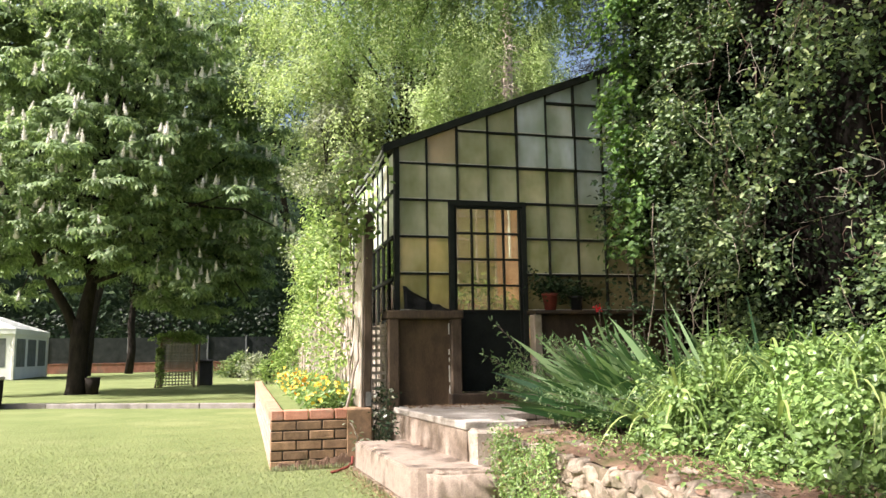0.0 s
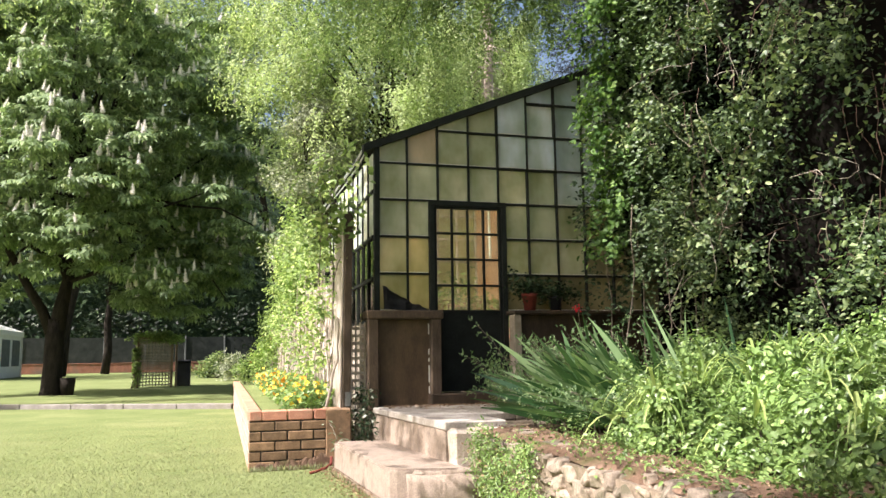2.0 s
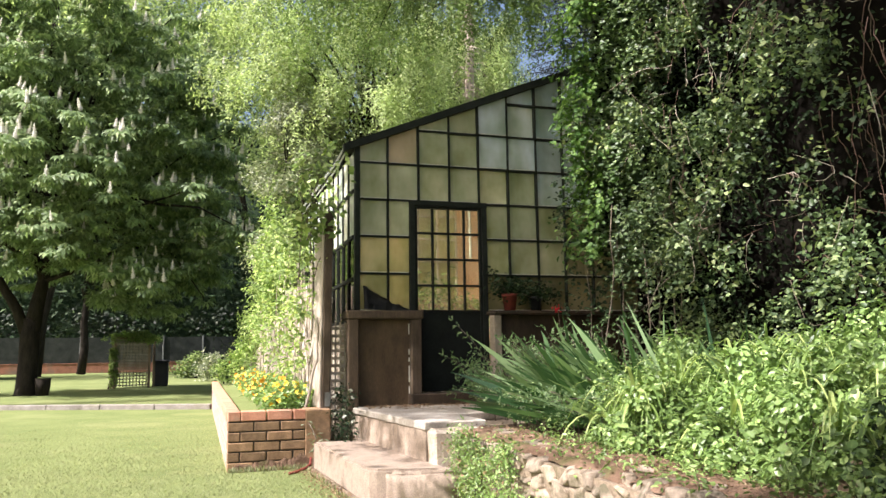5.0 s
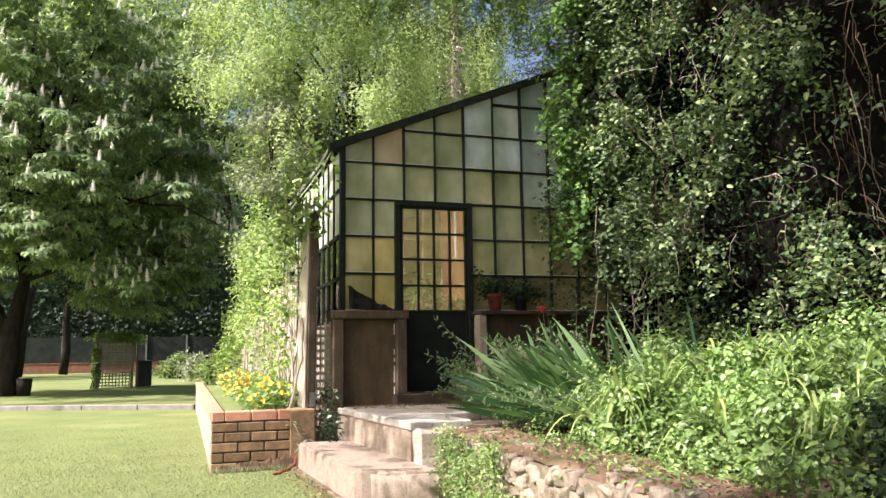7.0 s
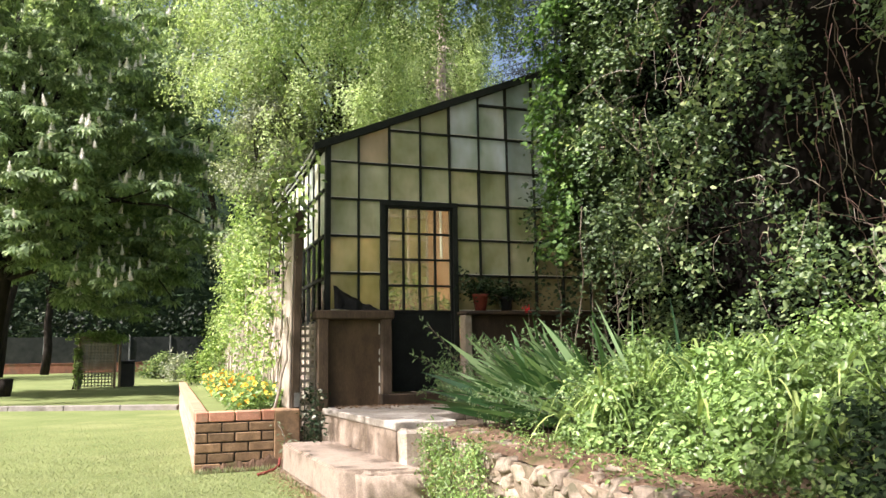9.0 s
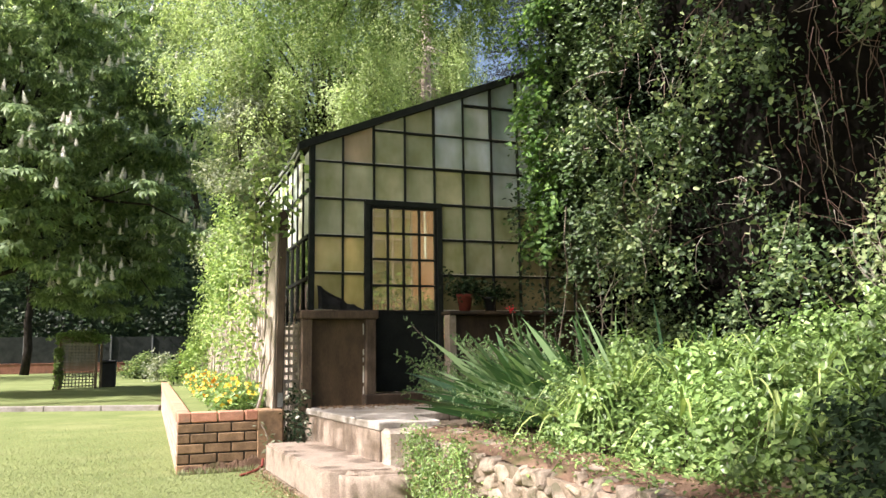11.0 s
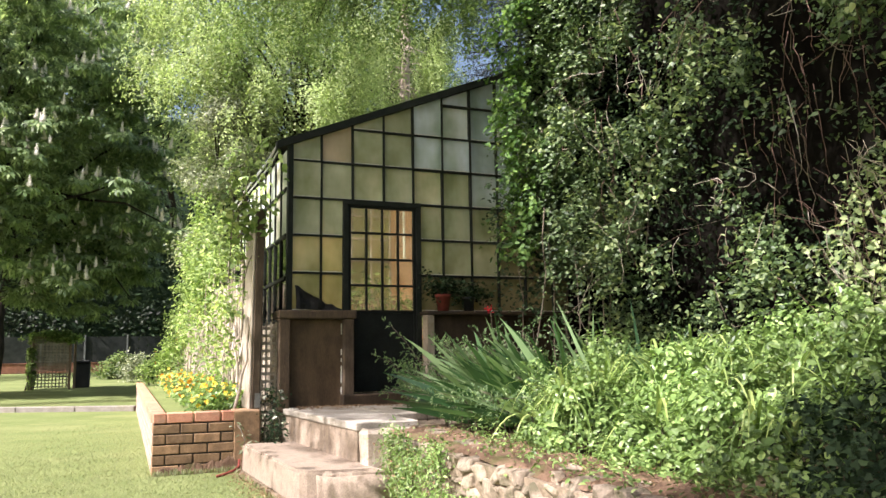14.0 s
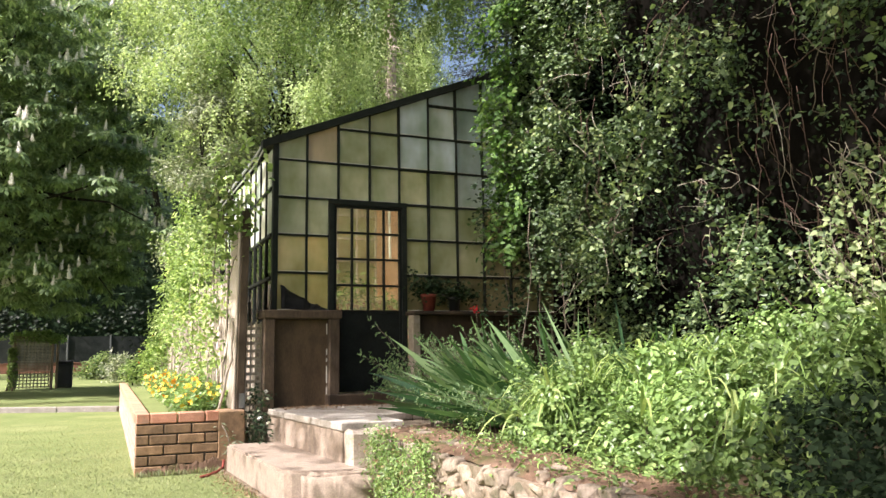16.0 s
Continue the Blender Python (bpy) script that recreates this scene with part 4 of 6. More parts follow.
def build_tree(name, label, base, crown, radii, clumps, each, clump_r, size, leaf, template, bark="bark", r0=0.2, seed=1, limbs=14, droop=0.35, inner=0.45, low=-1.0, lump=0.22, cat="tree", bough=0.46, boughs=0):
    t = thing(name, label, cat, base)
    rng = np.random.default_rng(seed)
    b, c = np.array(base, float), np.array(crown, float)
    top = c + (0, 0, radii[2] * 0.5)
    add_limb(t, bend(b, top, 9, (0.15, 0, 0), rng, 0.06), r0, r0 * 0.3, bark, "trunk", 10)
    heads, dd = egg(boughs or max(14, clumps // 26), crown, radii, rng, inner, low, lump)
    which = rng.integers(0, len(heads), clumps)
    off = unit(rng.normal(0, 1, (clumps, 3)))
    off[:, 2] = np.abs(off[:, 2]) * 0.9 - 0.35
    big = bough * min(radii)
    cen, d = heads[which] + off * np.array((big, big, big * 0.75)) * rng.uniform(0.75, 1.0, (clumps, 1)), unit(dd[which] * 0.3 + off)
    for k in rng.choice(len(cen), limbs, replace=False):
        s = rng.uniform(0.35, 0.85)
        add_limb(t, bend(b + (top - b) * s, cen[k], 6, (0, 0, 0.3), rng, 0.12), r0 * 0.3, 0.012, bark, sides=6)
    pos, axis, up = spray(cen, each, clump_r, rng, d * 2.4, droop, 0.3)
    add_leaves(t, "crown", pos, axis, up, rng.uniform(size * 0.7, size * 1.2, len(pos)), template, leaf)
    if boughs:
        # inner fill in a darker leaf colour, put in for the crown's shade
        cen, d = egg(clumps // 3, crown, np.array(radii) * 0.75, rng, 0.2, low, lump)
        pos, axis, up = spray(cen, each // 3, (0.3, 0.3, 0.25), rng, d * 0.5, droop, 0.3)
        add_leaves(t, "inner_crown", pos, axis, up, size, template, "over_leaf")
    return t


build_tree("olive_tree", "grey-green small-leaved tree behind the fence", (1.95, 16.6, 0.1), (1.92, 16.5, 4.1), (0.95, 1.0, 2.6), 520, 40, (0.13, 0.13, 0.13), 0.08, "grey_leaf", DIAMOND, seed=53, r0=0.05, boughs=26, bough=0.34, inner=0.5)
build_tree("olive_tree", "greyish tree with fine leaves in the hedge row", (2.9, 17.3, 0.1), (2.6, 17.2, 4.5), (1.25, 1.1, 2.8), 520, 40, (0.15, 0.15, 0.15), 0.08, "grey_leaf", DIAMOND, seed=54, r0=0.05, boughs=26, bough=0.34, inner=0.5)
build_tree("lime_tree", "broad green tree behind the lawn", (-15.5, 43.0, 0.1), (-12.0, 43.0, 11.5), (6.5, 5.0, 6.5), 560, 30, (0.6, 0.6, 0.4), 0.24, "mid_leaf", DIAMOND, seed=55, r0=0.3, low=-0.7)
build_tree("lime_tree", "tall light green tree behind the chestnut", (-8.6, 48.0, 0.1), (-8.4, 48.0, 15.5), (6.0, 5.0, 7.5), 560, 30, (0.6, 0.6, 0.45), 0.25, "pale_leaf", DIAMOND, seed=56, r0=0.3, low=-0.7)
build_tree("lime_tree", "tall light green tree at the back of the garden", (4.2, 50.0, 0.1), (0.5, 50.0, 16.5), (6.5, 5.0, 8.0), 620, 30, (0.6, 0.6, 0.45), 0.27, "pale_leaf", DIAMOND, seed=58, r0=0.3, low=-0.7)
build_tree("lime_tree", "tall pale green tree rising behind the chestnut", (-8.65, 46.0, 0.1), (-4.6, 46.0, 20.5), (5.0, 4.5, 6.5), 520, 30, (0.55, 0.55, 0.45), 0.24, "pale_leaf", DIAMOND, seed=59, r0=0.3, low=-0.7)
build_tree("slim_tree", "slender bare-stemmed tree at the back of the lawn", (-6.9, 52.5, 0.1), (-6.9, 52.5, 10.0), (4.0, 4.0, 5.0), 250, 26, (0.6, 0.6, 0.5), 0.3, "dark_leaf", DIAMOND, seed=57, r0=0.26)


def build_weeping(label, base, crown, radii, boughs, leaf, size, seed, r0=0.12, per=30, length=(0.5, 1.3), fill="over_leaf"):
    """A tree of arching boughs from which long leafy shoots hang in curtains."""
    t = thing("elm_tree", label, "tree", base)
    rng = np.random.default_rng(seed)
    b, c, rad = np.array(base, float), np.array(crown, float), np.array(radii, float)
    top = c + (0, 0, rad[2] * 0.6)
    add_limb(t, bend(b, top, 9, (0.15, 0, 0), rng, 0.06), r0, r0 * 0.3, "bark", "trunk", 10)
    ends, dd = egg(boughs, crown, radii, rng, 0.72, -0.75, 0.25)
    starts, outs = [], []
    for e, d in zip(ends, dd):
        root = b + (top - b) * np.clip((e[2] - b[2]) / (top[2] - b[2]) * rng.uniform(0.6, 0.95), 0.3, 0.97)
        p = bend(root, e, 12, (0, 0, 0.12 * np.linalg.norm(e - root)), rng, 0.05)
        add_limb(t, p[::2], r0 * 0.28, 0.006, "bark", sides=6)
        k = 4 + (rng.random(per) ** 0.7 * 7.99).astype(int)
        starts += list(p[np.minimum(k, 11)] + rng.normal(0, 1, (per, 3)) * (0.15, 0.15, 0.08))
        outs += list(unit(np.c_[rng.normal(0, 0.6, (per, 2)) + d[:2] * 0.9, np.zeros(per)]))
    pos, axis, up = strands(starts, outs, rng.uniform(*length, len(starts)), rng, 25, 0.32, 1.0, 0.035)
    add_leaves(t, "crown", pos, axis, up, rng.uniform(size * 0.65, size * 1.15, len(pos)), DIAMOND, leaf)
    # inner leaves: the shaded depth of the crown as a darker green
    cen, d = egg(boughs * 6, crown, rad * 0.7, rng, 0.1, -0.9, 0.2)
    pos, axis, up = spray(cen, 14, (0.28, 0.28, 0.3), rng, None, 0.9, 0.3)
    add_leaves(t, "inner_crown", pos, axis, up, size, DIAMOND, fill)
    return t


build_weeping("pale yellow-green tree drooping behind the greenhouse", (4.2, 17.6, 0.1), (3.2, 17.0, 7.7), (2.9, 2.4, 3.0), 58, "pale_leaf", 0.080, 51, per=48)
build_weeping("pale green tree behind the greenhouse roof", (8.9, 21.5, 0.1), (6.8, 21.2, 8.6), (2.5, 2.2, 3.6), 68, "pale_leaf", 0.090, 52, per=44)


def build_overhang():
    """A near tree beside the greenhouse whose boughs hang into the view from above."""
    t = thing("acacia_tree", "overhanging tree with fine hanging foliage above the greenhouse", "tree", (8.2, 12.5, 0.1))
    rng = np.random.default_rng(61)
    add_limb(t, bend((8.2, 12.5, 0.1), (7.2, 12.0, 9.4), 8, (0.2, 0, 0), rng, 0.05), 0.24, 0.12, name="trunk", sides=10)
    starts, outs = [], []
    for k in range(44):
        a = np.array((7.4 - k * 0.03, 12.1, 7.6 + rng.uniform(0, 1.6)))
        x = -0.6 + 0.145 * k + rng.normal(0, 0.15)
        low = np.interp(x, (-0.6, 0.4, 1.2, 3.0, 4.2, 5.6), (6.75, 6.6, 5.95, 6.0, 6.45, 6.7))
        b = np.array((x, 11.8 + rng.normal(0, 0.7), low + abs(rng.normal(0, 0.45))))
        p = bend(a, b, 12, (0, 0, 0.9), rng, 0.14)
        add_limb(t, p, 0.026, 0.005, sides=6)
        for q in p[3:]:
            n = 11 if q[0] > 1.0 else 5
            starts += list(q + rng.normal(0, 1, (n, 3)) * (0.17, 0.26, 0.08))
            outs += list(unit(np.c_[rng.normal(-0.2, 0.7, (n, 2)), np.zeros(n)]))
    pos, axis, up = strands(starts, outs, rng.uniform(0.30, 0.95, len(starts)), rng, 22, 0.36, 1.0, 0.028)
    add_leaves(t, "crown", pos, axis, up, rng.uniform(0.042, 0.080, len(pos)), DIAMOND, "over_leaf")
    return t


build_overhang()


def build_shade_tree(at, patches, seed):
    """An unseen tree beside or behind the camera, added so that its high boughs shade the greenhouse front and the ivy.
    """
    t = thing("unseen_shade_tree", "unseen tree added for its shade, with high leafy boughs", "tree", at)
    rng = np.random.default_rng(seed)
    head = (at[0] + 0.3, at[1] + 0.2, 8.6)
    add_limb(t, bend(at, head, 8, (0.2, 0, 0), rng, 0.05), 0.32, 0.16, name="trunk", sides=10)
    tips = np.concatenate([np.c_[rng.uniform(x0, x1, n), rng.uniform(y0, y1, n), rng.uniform(8.7, 9.7, n)] for n, x0, x1, y0, y1 in patches])
    for k in range(0, len(tips), 50):
        add_limb(t, bend(head, tips[k], 8, (0, 0, 1.2), rng, 0.1), 0.04, 0.010, sides=6)
    pos, axis, up = spray(tips, 20, (0.24, 0.24, 0.16), rng, None, 0.4, 0.7)
    add_leaves(t, "crown", pos, axis, up, rng.uniform(0.10, 0.16, len(pos)), LOBED, "mid_leaf")
    return t


# leaf patches set where they block sun from front, landing, bed and ivy
build_shade_tree((-7.5, -6.0, 0.0), ((10, -5.25, -5.00, 6.65, 7.05), (3, -6.20, -5.10, 6.05, 6.55), (62, -5.10, -3.60, 6.60, 7.10), (60, -3.60, -2.60, 6.55, 7.45), (10, -3.70, -2.60, 5.75, 6.45), (34, -4.60, -2.40, 6.10, 6.60), (75, -2.60, -0.40, 6.65, 7.65), (10, -2.60, -0.40, 5.75, 6.65), (18, -3.40, -1.90, 4.15, 5.25), (14, -5.90, -4.90, 5.45, 5.80), (24, -6.30, -5.50, 4.85, 6.25), (11, -6.00, -5.20, 4.30, 5.00)), 62)
build_shade_tree((-2.5, -9.0, 0.0), ((165, -1.50, 2.00, -0.05, 4.75), (60, -1.70, 0.80, 0.95, 2.65), (24, -2.10, -1.20, 1.70, 3.20), (150, -5.00, -1.50, -1.15, 0.75), (90, -7.20, -5.00, -1.15, 0.57), (75, -6.60, -4.20, 0.10, 0.80)), 64)


def build_pale_bough():
    t = thing("elm_tree", "light green bough reaching over the chestnut top", "tree", (-14.6, 17.5, 0.1))
    rng = np.random.default_rng(63)
    add_limb(t, bend((-14.6, 17.5, 0.1), (-14.2, 17.6, 9.0), 8, (0.1, 0, 0), rng, 0.05), 0.22, 0.12, name="trunk", sides=10)
    starts, outs = [], []
    for k in range(9):
        b = np.array((-6.0 + 0.5 * k, 17.4 + rng.normal(0, 0.5), 9.25 + rng.normal(0, 0.2)))
        p = bend((-14.2, 17.6, 7.5 + 0.2 * k), b, 12, (0, 0, 0.8), rng, 0.07)
        add_limb(t, p, 0.03, 0.004, sides=6)
        for q in p[4:]:
            starts += list(q + rng.normal(0, 1, (5, 3)) * (0.35, 0.35, 0.12))
            outs += list(unit(np.c_[rng.normal(0.2, 0.7, (5, 2)), np.zeros(5)]))
    pos, axis, up = strands(starts, outs, rng.uniform(0.3, 0.85, len(starts)), rng, 14, 0.4, 0.9, 0.04)
    add_leaves(t, "crown", pos, axis, up, rng.uniform(0.07, 0.12, len(pos)), OVAL, "pale_leaf")
    return t


build_pale_bough()


def build_bare_trunk():
    t = thing("pine_tree", "tall reddish pine trunk with dead twigs and high crown", "tree", (6.25, 17.6, 0.1))
    rng = np.random.default_rng(65)
    add_limb(t, bend((6.25, 17.6, 0.1), (6.2, 17.6, 13.0), 10, (0.05, 0, 0), rng, 0.03), 0.14, 0.10, "pale_bark", "trunk", 12)
    for k in range(120):
        z = rng.uniform(6.2, 10.0)
        a = rng.uniform(0, 6.28)
        l = rng.uniform(0.15, 0.6)
        p = bend((6.22, 17.6, z), (6.22 + l * math.cos(a), 17.6 + l * math.sin(a), z - l * rng.uniform(0.2, 0.9)), 5, (0, 0, 0.1), rng, 0.03)
        add_limb(t, p, 0.016, 0.005, "pale_bark", "twig", 5)
    cen, d = egg(130, (6.2, 17.6, 14.0), (3.0, 3.0, 2.0), rng, 0.3)
    pos, axis, up = spray(cen, 40, (0.4, 0.4, 0.25), rng)
    add_leaves(t, "crown", pos, axis, up, 0.2, LANCE, "dark_leaf")
    return t


build_bare_trunk()


def build_cedar():
    t = thing("cedar_tree", "dark bluish cedar with flat boughs against the sky", "tree", (15.1, 28.0, 0.1))
    rng = np.random.default_rng(67)
    add_limb(t, bend((15.1, 28.0, 0.1), (15.1, 28.0, 22.0), 8, (0, 0, 0), rng, 0.03), 0.16, 0.05, name="trunk", sides=10)
    cen = []
    for z in np.arange(8.0, 21.0, 0.8):
        for k in range(6):
            a, l = rng.uniform(2.0, 4.3), rng.uniform(2.6, 5.6) * (1.2 - z / 26)
            p = bend((15.1, 28.0, z), (15.1 + l * math.cos(a), 28.0 + l * math.sin(a), z - 0.9), 6, (0, 0, 0.25), rng, 0.12)
            add_limb(t, p, 0.03, 0.008, sides=5)
            for q in p[1:]:
                cen += [q + rng.normal(0, 1, 3) * (0.30, 0.30, 0.12) for _ in range(3)]
    pos, axis, up = spray(np.array(cen), 14, (0.16, 0.16, 0.06), rng, None, 0.1, 0.9)
    add_leaves(t, "crown", pos, axis, up, rng.uniform(0.12, 0.22, len(pos)), LANCE, "conifer")
    return t


build_cedar()


def build_woods():
    """The dark wood behind the boundary fence, with an added dark curtain for its shaded inside."""
    rng = np.random.default_rng(71)
    n = 3600
    x = rng.uniform(-58, 52, n)
    y = rng.uniform(60, 76, n)
    top = 18 + 12 * (x < 8) + 5 * np.sin(x * 0.17) + 3 * np.sin(x * 0.43 + 1)
    z = 0.3 + top * rng.random(n) ** 0.85
    y += z * 0.15
    cen = np.c_[x, y, z]
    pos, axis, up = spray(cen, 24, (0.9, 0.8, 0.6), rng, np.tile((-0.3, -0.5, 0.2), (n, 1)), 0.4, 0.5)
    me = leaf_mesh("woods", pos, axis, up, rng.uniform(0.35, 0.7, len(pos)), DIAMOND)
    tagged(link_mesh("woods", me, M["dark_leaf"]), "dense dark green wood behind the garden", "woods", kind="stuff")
    # hedge just behind the fence; its light leaves are painted sun glints
    n = 520
    cen = np.c_[rng.uniform(-45, 14, n), rng.uniform(57.8, 59.6, n), rng.uniform(0.3, 4.6, n)]
    cen = cen[[noise.noise((a * 0.35, c * 0.5, 3)) > 0.02 for a, b, c in cen]]
    n = len(cen)
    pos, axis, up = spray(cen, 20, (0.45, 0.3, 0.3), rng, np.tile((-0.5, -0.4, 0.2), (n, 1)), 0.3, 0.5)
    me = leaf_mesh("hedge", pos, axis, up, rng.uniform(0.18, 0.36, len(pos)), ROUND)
    tagged(link_mesh("hedge", me, M["hedge_leaf"]), "dark evergreen hedge behind the fence, light leaves for sun glints", "hedge", kind="stuff")
    # dark curtain behind the trees, added to close gaps of sky
    bm = bmesh.new()
    xs = np.linspace(-140, 140, 57)
    rows = []
    for j, (yy, zz) in enumerate(((80, 0), (82, 14), (86, 25), (100, 30))):
        rows.append([bm.verts.new((a, yy + 2 * noise.noise((a * 0.2, j, 0)), zz * (1 + 0.25 * noise.noise((a * 0.08, 3, 0))) + (2.0 * noise.noise((a * 0.3, j, 5)) if j else 0))) for a in xs])
    for a, b in zip(rows, rows[1:]):
        for k in range(len(xs) - 1):
            bm.faces.new((a[k], a[k + 1], b[k + 1], b[k]))
    tagged(part("backdrop", bm, M["dark_leaf"]), "dark curtain behind the wood, added to close gaps of sky", "hillside", kind="structure")


build_woods()


# ---------------------------------------------------------------- shrubs and climbers at the far beds
def build_shrub(name, label, at, radii, clumps, each, size, leaf, template, seed, flowers=None):
    s = thing(name, label, "shrub", at)
    rng = np.random.default_rng(seed)
    cen, d = egg(clumps, (at[0], at[1], at[2] + radii[2] * 0.8), radii, rng, 0.4, -0.8, 0.25)
    for k in rng.choice(len(cen), 8, replace=False):
        add_limb(s, bend((at[0] + rng.normal(0, 0.08), at[1] + rng.normal(0, 0.08), at[2]), cen[k], 5, (0, 0, 0.1), rng, 0.03), 0.018, 0.006, "stem", "stem", 5)
    cl = min(radii) * 0.22
    pos, axis, up = spray(cen, each, (cl, cl, cl * 0.8), rng, d * 0.5)
    add_leaves(s, "foliage", pos, axis, up, rng.uniform(size * 0.7, size * 1.25, len(pos)), template, leaf)
    if flowers:
        m, count, fs = flowers
        k = rng.integers(0, len(cen), count)
        tagged(add_leaves(s, "blossom", cen[k] + d[k] * cl + rng.normal(0, cl * 0.7, (count, 3)), rng.normal(0, 1, (count, 3)), d[k] + (0, 0, 0.4), fs, ROUND, m), kind="stuff")
    return s


build_shrub("shrub", "grey-green rounded shrub beside the lawn", (-0.15, 38.0, 0.1), (0.75, 0.8, 0.60), 90, 26, 0.14, "mid_leaf", OVAL, 81)
build_shrub("shrub", "pale shrub with small whitish flowers beside the lawn", (0.95, 33.0, 0.1), (1.05, 1.0, 0.55), 110, 26, 0.11, "grey_leaf", OVAL, 82, ("flower_white", 110, 0.06))
build_shrub("shrub", "bright green shrub at the end of the planter", (1.35, 30.0, 0.1), (0.7, 1.0, 0.60), 90, 26, 0.11, "vine", OVAL, 83)
build_shrub("shrub", "dark leafy shrub below the trees", (2.2, 21.5, 0.1), (1.3, 1.6, 1.5), 200, 26, 0.11, "dark_leaf", OVAL, 84)
build_shrub("shrub", "leafy shrub with red flowers where the fence ends", (1.05, 18.6, 0.1), (0.30, 0.7, 0.85), 90, 24, 0.08, "vine", OVAL, 86, ("flower_red", 14, 0.06))
build_shrub("climbing_plant", "small-leaved climber over the top of the lattice screen", (-2.02, 27.36, 1.56), (0.74, 0.22, 0.20), 190, 20, 0.07, "vine", OVAL, 85)
build_shrub("climbing_plant", "small-leaved climber up the side of the lattice screen", (-2.62, 27.20, 0.1), (0.10, 0.22, 0.95), 170, 20, 0.07, "vine", OVAL, 87)


def build_climber():
    """Climbers on the paling fence: a tall bright screen of leaves, thinner near the foot."""
    c = thing("climbing_plant", "bright green climber covering the paling fence", "climber", (1.2, 9.0, 0.45))
    rng = np.random.default_rng(91)
    cen = []
    for k in range(112):
        y = 8.05 + 13 * rng.random() ** 1.5
        top = (2.15 + 1.15 * min(1, max(0, (y - 8.6) / 3.5)) - 1.3 * max(0, (y - 12) / 8)) * rng.uniform(0.70, 1.15)
        z = rng.uniform(0.6, 1.3) if rng.random() < 0.17 + 0.2 * (y > 14) else rng.uniform(1.5, 2.15)
        x = 1.14 + rng.normal(0, 0.06)
        while z < top:
            if noise.noise((y * 1.8, z * 1.8, 3)) < (-0.02 if z < 2.6 else -0.2):
                z += 0.1
                continue
            cen.append((x - 0.10 * (z > 1.5) * rng.random(), y, z))
            z += rng.uniform(0.05, 0.13)
            y += rng.normal(0.01, 0.06)
            x += rng.normal(-0.004, 0.025)
            if rng.random() < 0.25:
                cen.append((x - 0.1, y + rng.normal(0, 0.2), z + rng.normal(0, 0.1)))
    cen = np.array(cen)
    pos, axis, up = spray(cen, 10, (0.07, 0.07, 0.06), rng, np.tile((-0.7, -0.3, 0.2), (len(cen), 1)), 0.5, 0.5)
    add_leaves(c, "foliage", pos, axis, up, rng.uniform(0.036, 0.095, len(pos)), OVAL, "vine")
    for k in range(18):
        y = 8.1 + 7 * rng.random()
        p = bend((1.05 + rng.normal(0, 0.05), y, 0.46), (1.15 + rng.normal(0, 0.05), y + rng.normal(0, 0.5), rng.uniform(1.5, 3.0)), 7, (0, 0, 0), rng, 0.03)
        add_limb(c, p, rng.uniform(0.006, 0.016), 0.004, "grey_wood", "stem", 5)
    add_limb(c, bend((1.00, 7.97, 0.46), (1.13, 7.93, 1.45), 8, (0.05, 0, 0), rng, 0.012), 0.017, 0.009, "grey_wood", "stem", 7)
    # leafy vine that climbs over the eave and hangs along the greenhouse corner
    n = 18
    start = np.c_[rng.uniform(1.05, 1.5, n), 7.8 + 1.9 * rng.random(n) ** 1.5, rng.uniform(2.55, 3.45, n)]
    start[:, 2] -= 0.25 * np.maximum(0, start[:, 1] - 8.6)
    pos, axis, up = strands(start, unit(np.c_[rng.normal(-0.5, 0.5, n), rng.normal(-0.7, 0.3, n), rng.uniform(-0.1, 0.5, n)]), rng.uniform(0.2, 0.6, n), rng, 10, 0.5, 0.8, 0.04)
    add_leaves(c, "shoot_foliage", pos, axis, up, rng.uniform(0.04, 0.085, len(pos)), CREEPER, "vine")
    # shoots that climb the post and the greenhouse corner
    tips = []
    for k in range(7):
        a = (1.02 + rng.normal(0, 0.05), 7.95, 1.8 + rng.uniform(0, 0.6))
        b = (1.0 + rng.uniform(-0.25, 0.30), 7.85 + rng.normal(0, 0.2), rng.uniform(2.3, 3.0))
        p = bend(a, b, 6, (0.05, 0, 0.05), rng, 0.03)
        add_limb(c, p, 0.006, 0.003, "stem", "shoot", 5)
        tips += list(p[1:])
    pos, axis, up = spray(np.array(tips), 7, (0.08, 0.07, 0.07), rng, np.tile((-0.5, -0.6, 0.3), (len(tips), 1)), 0.4, 0.5)
    add_leaves(c, "shoot_foliage", pos, axis, up, rng.uniform(0.05, 0.10, len(pos)), LOBED, "vine")
    return c


build_climber()


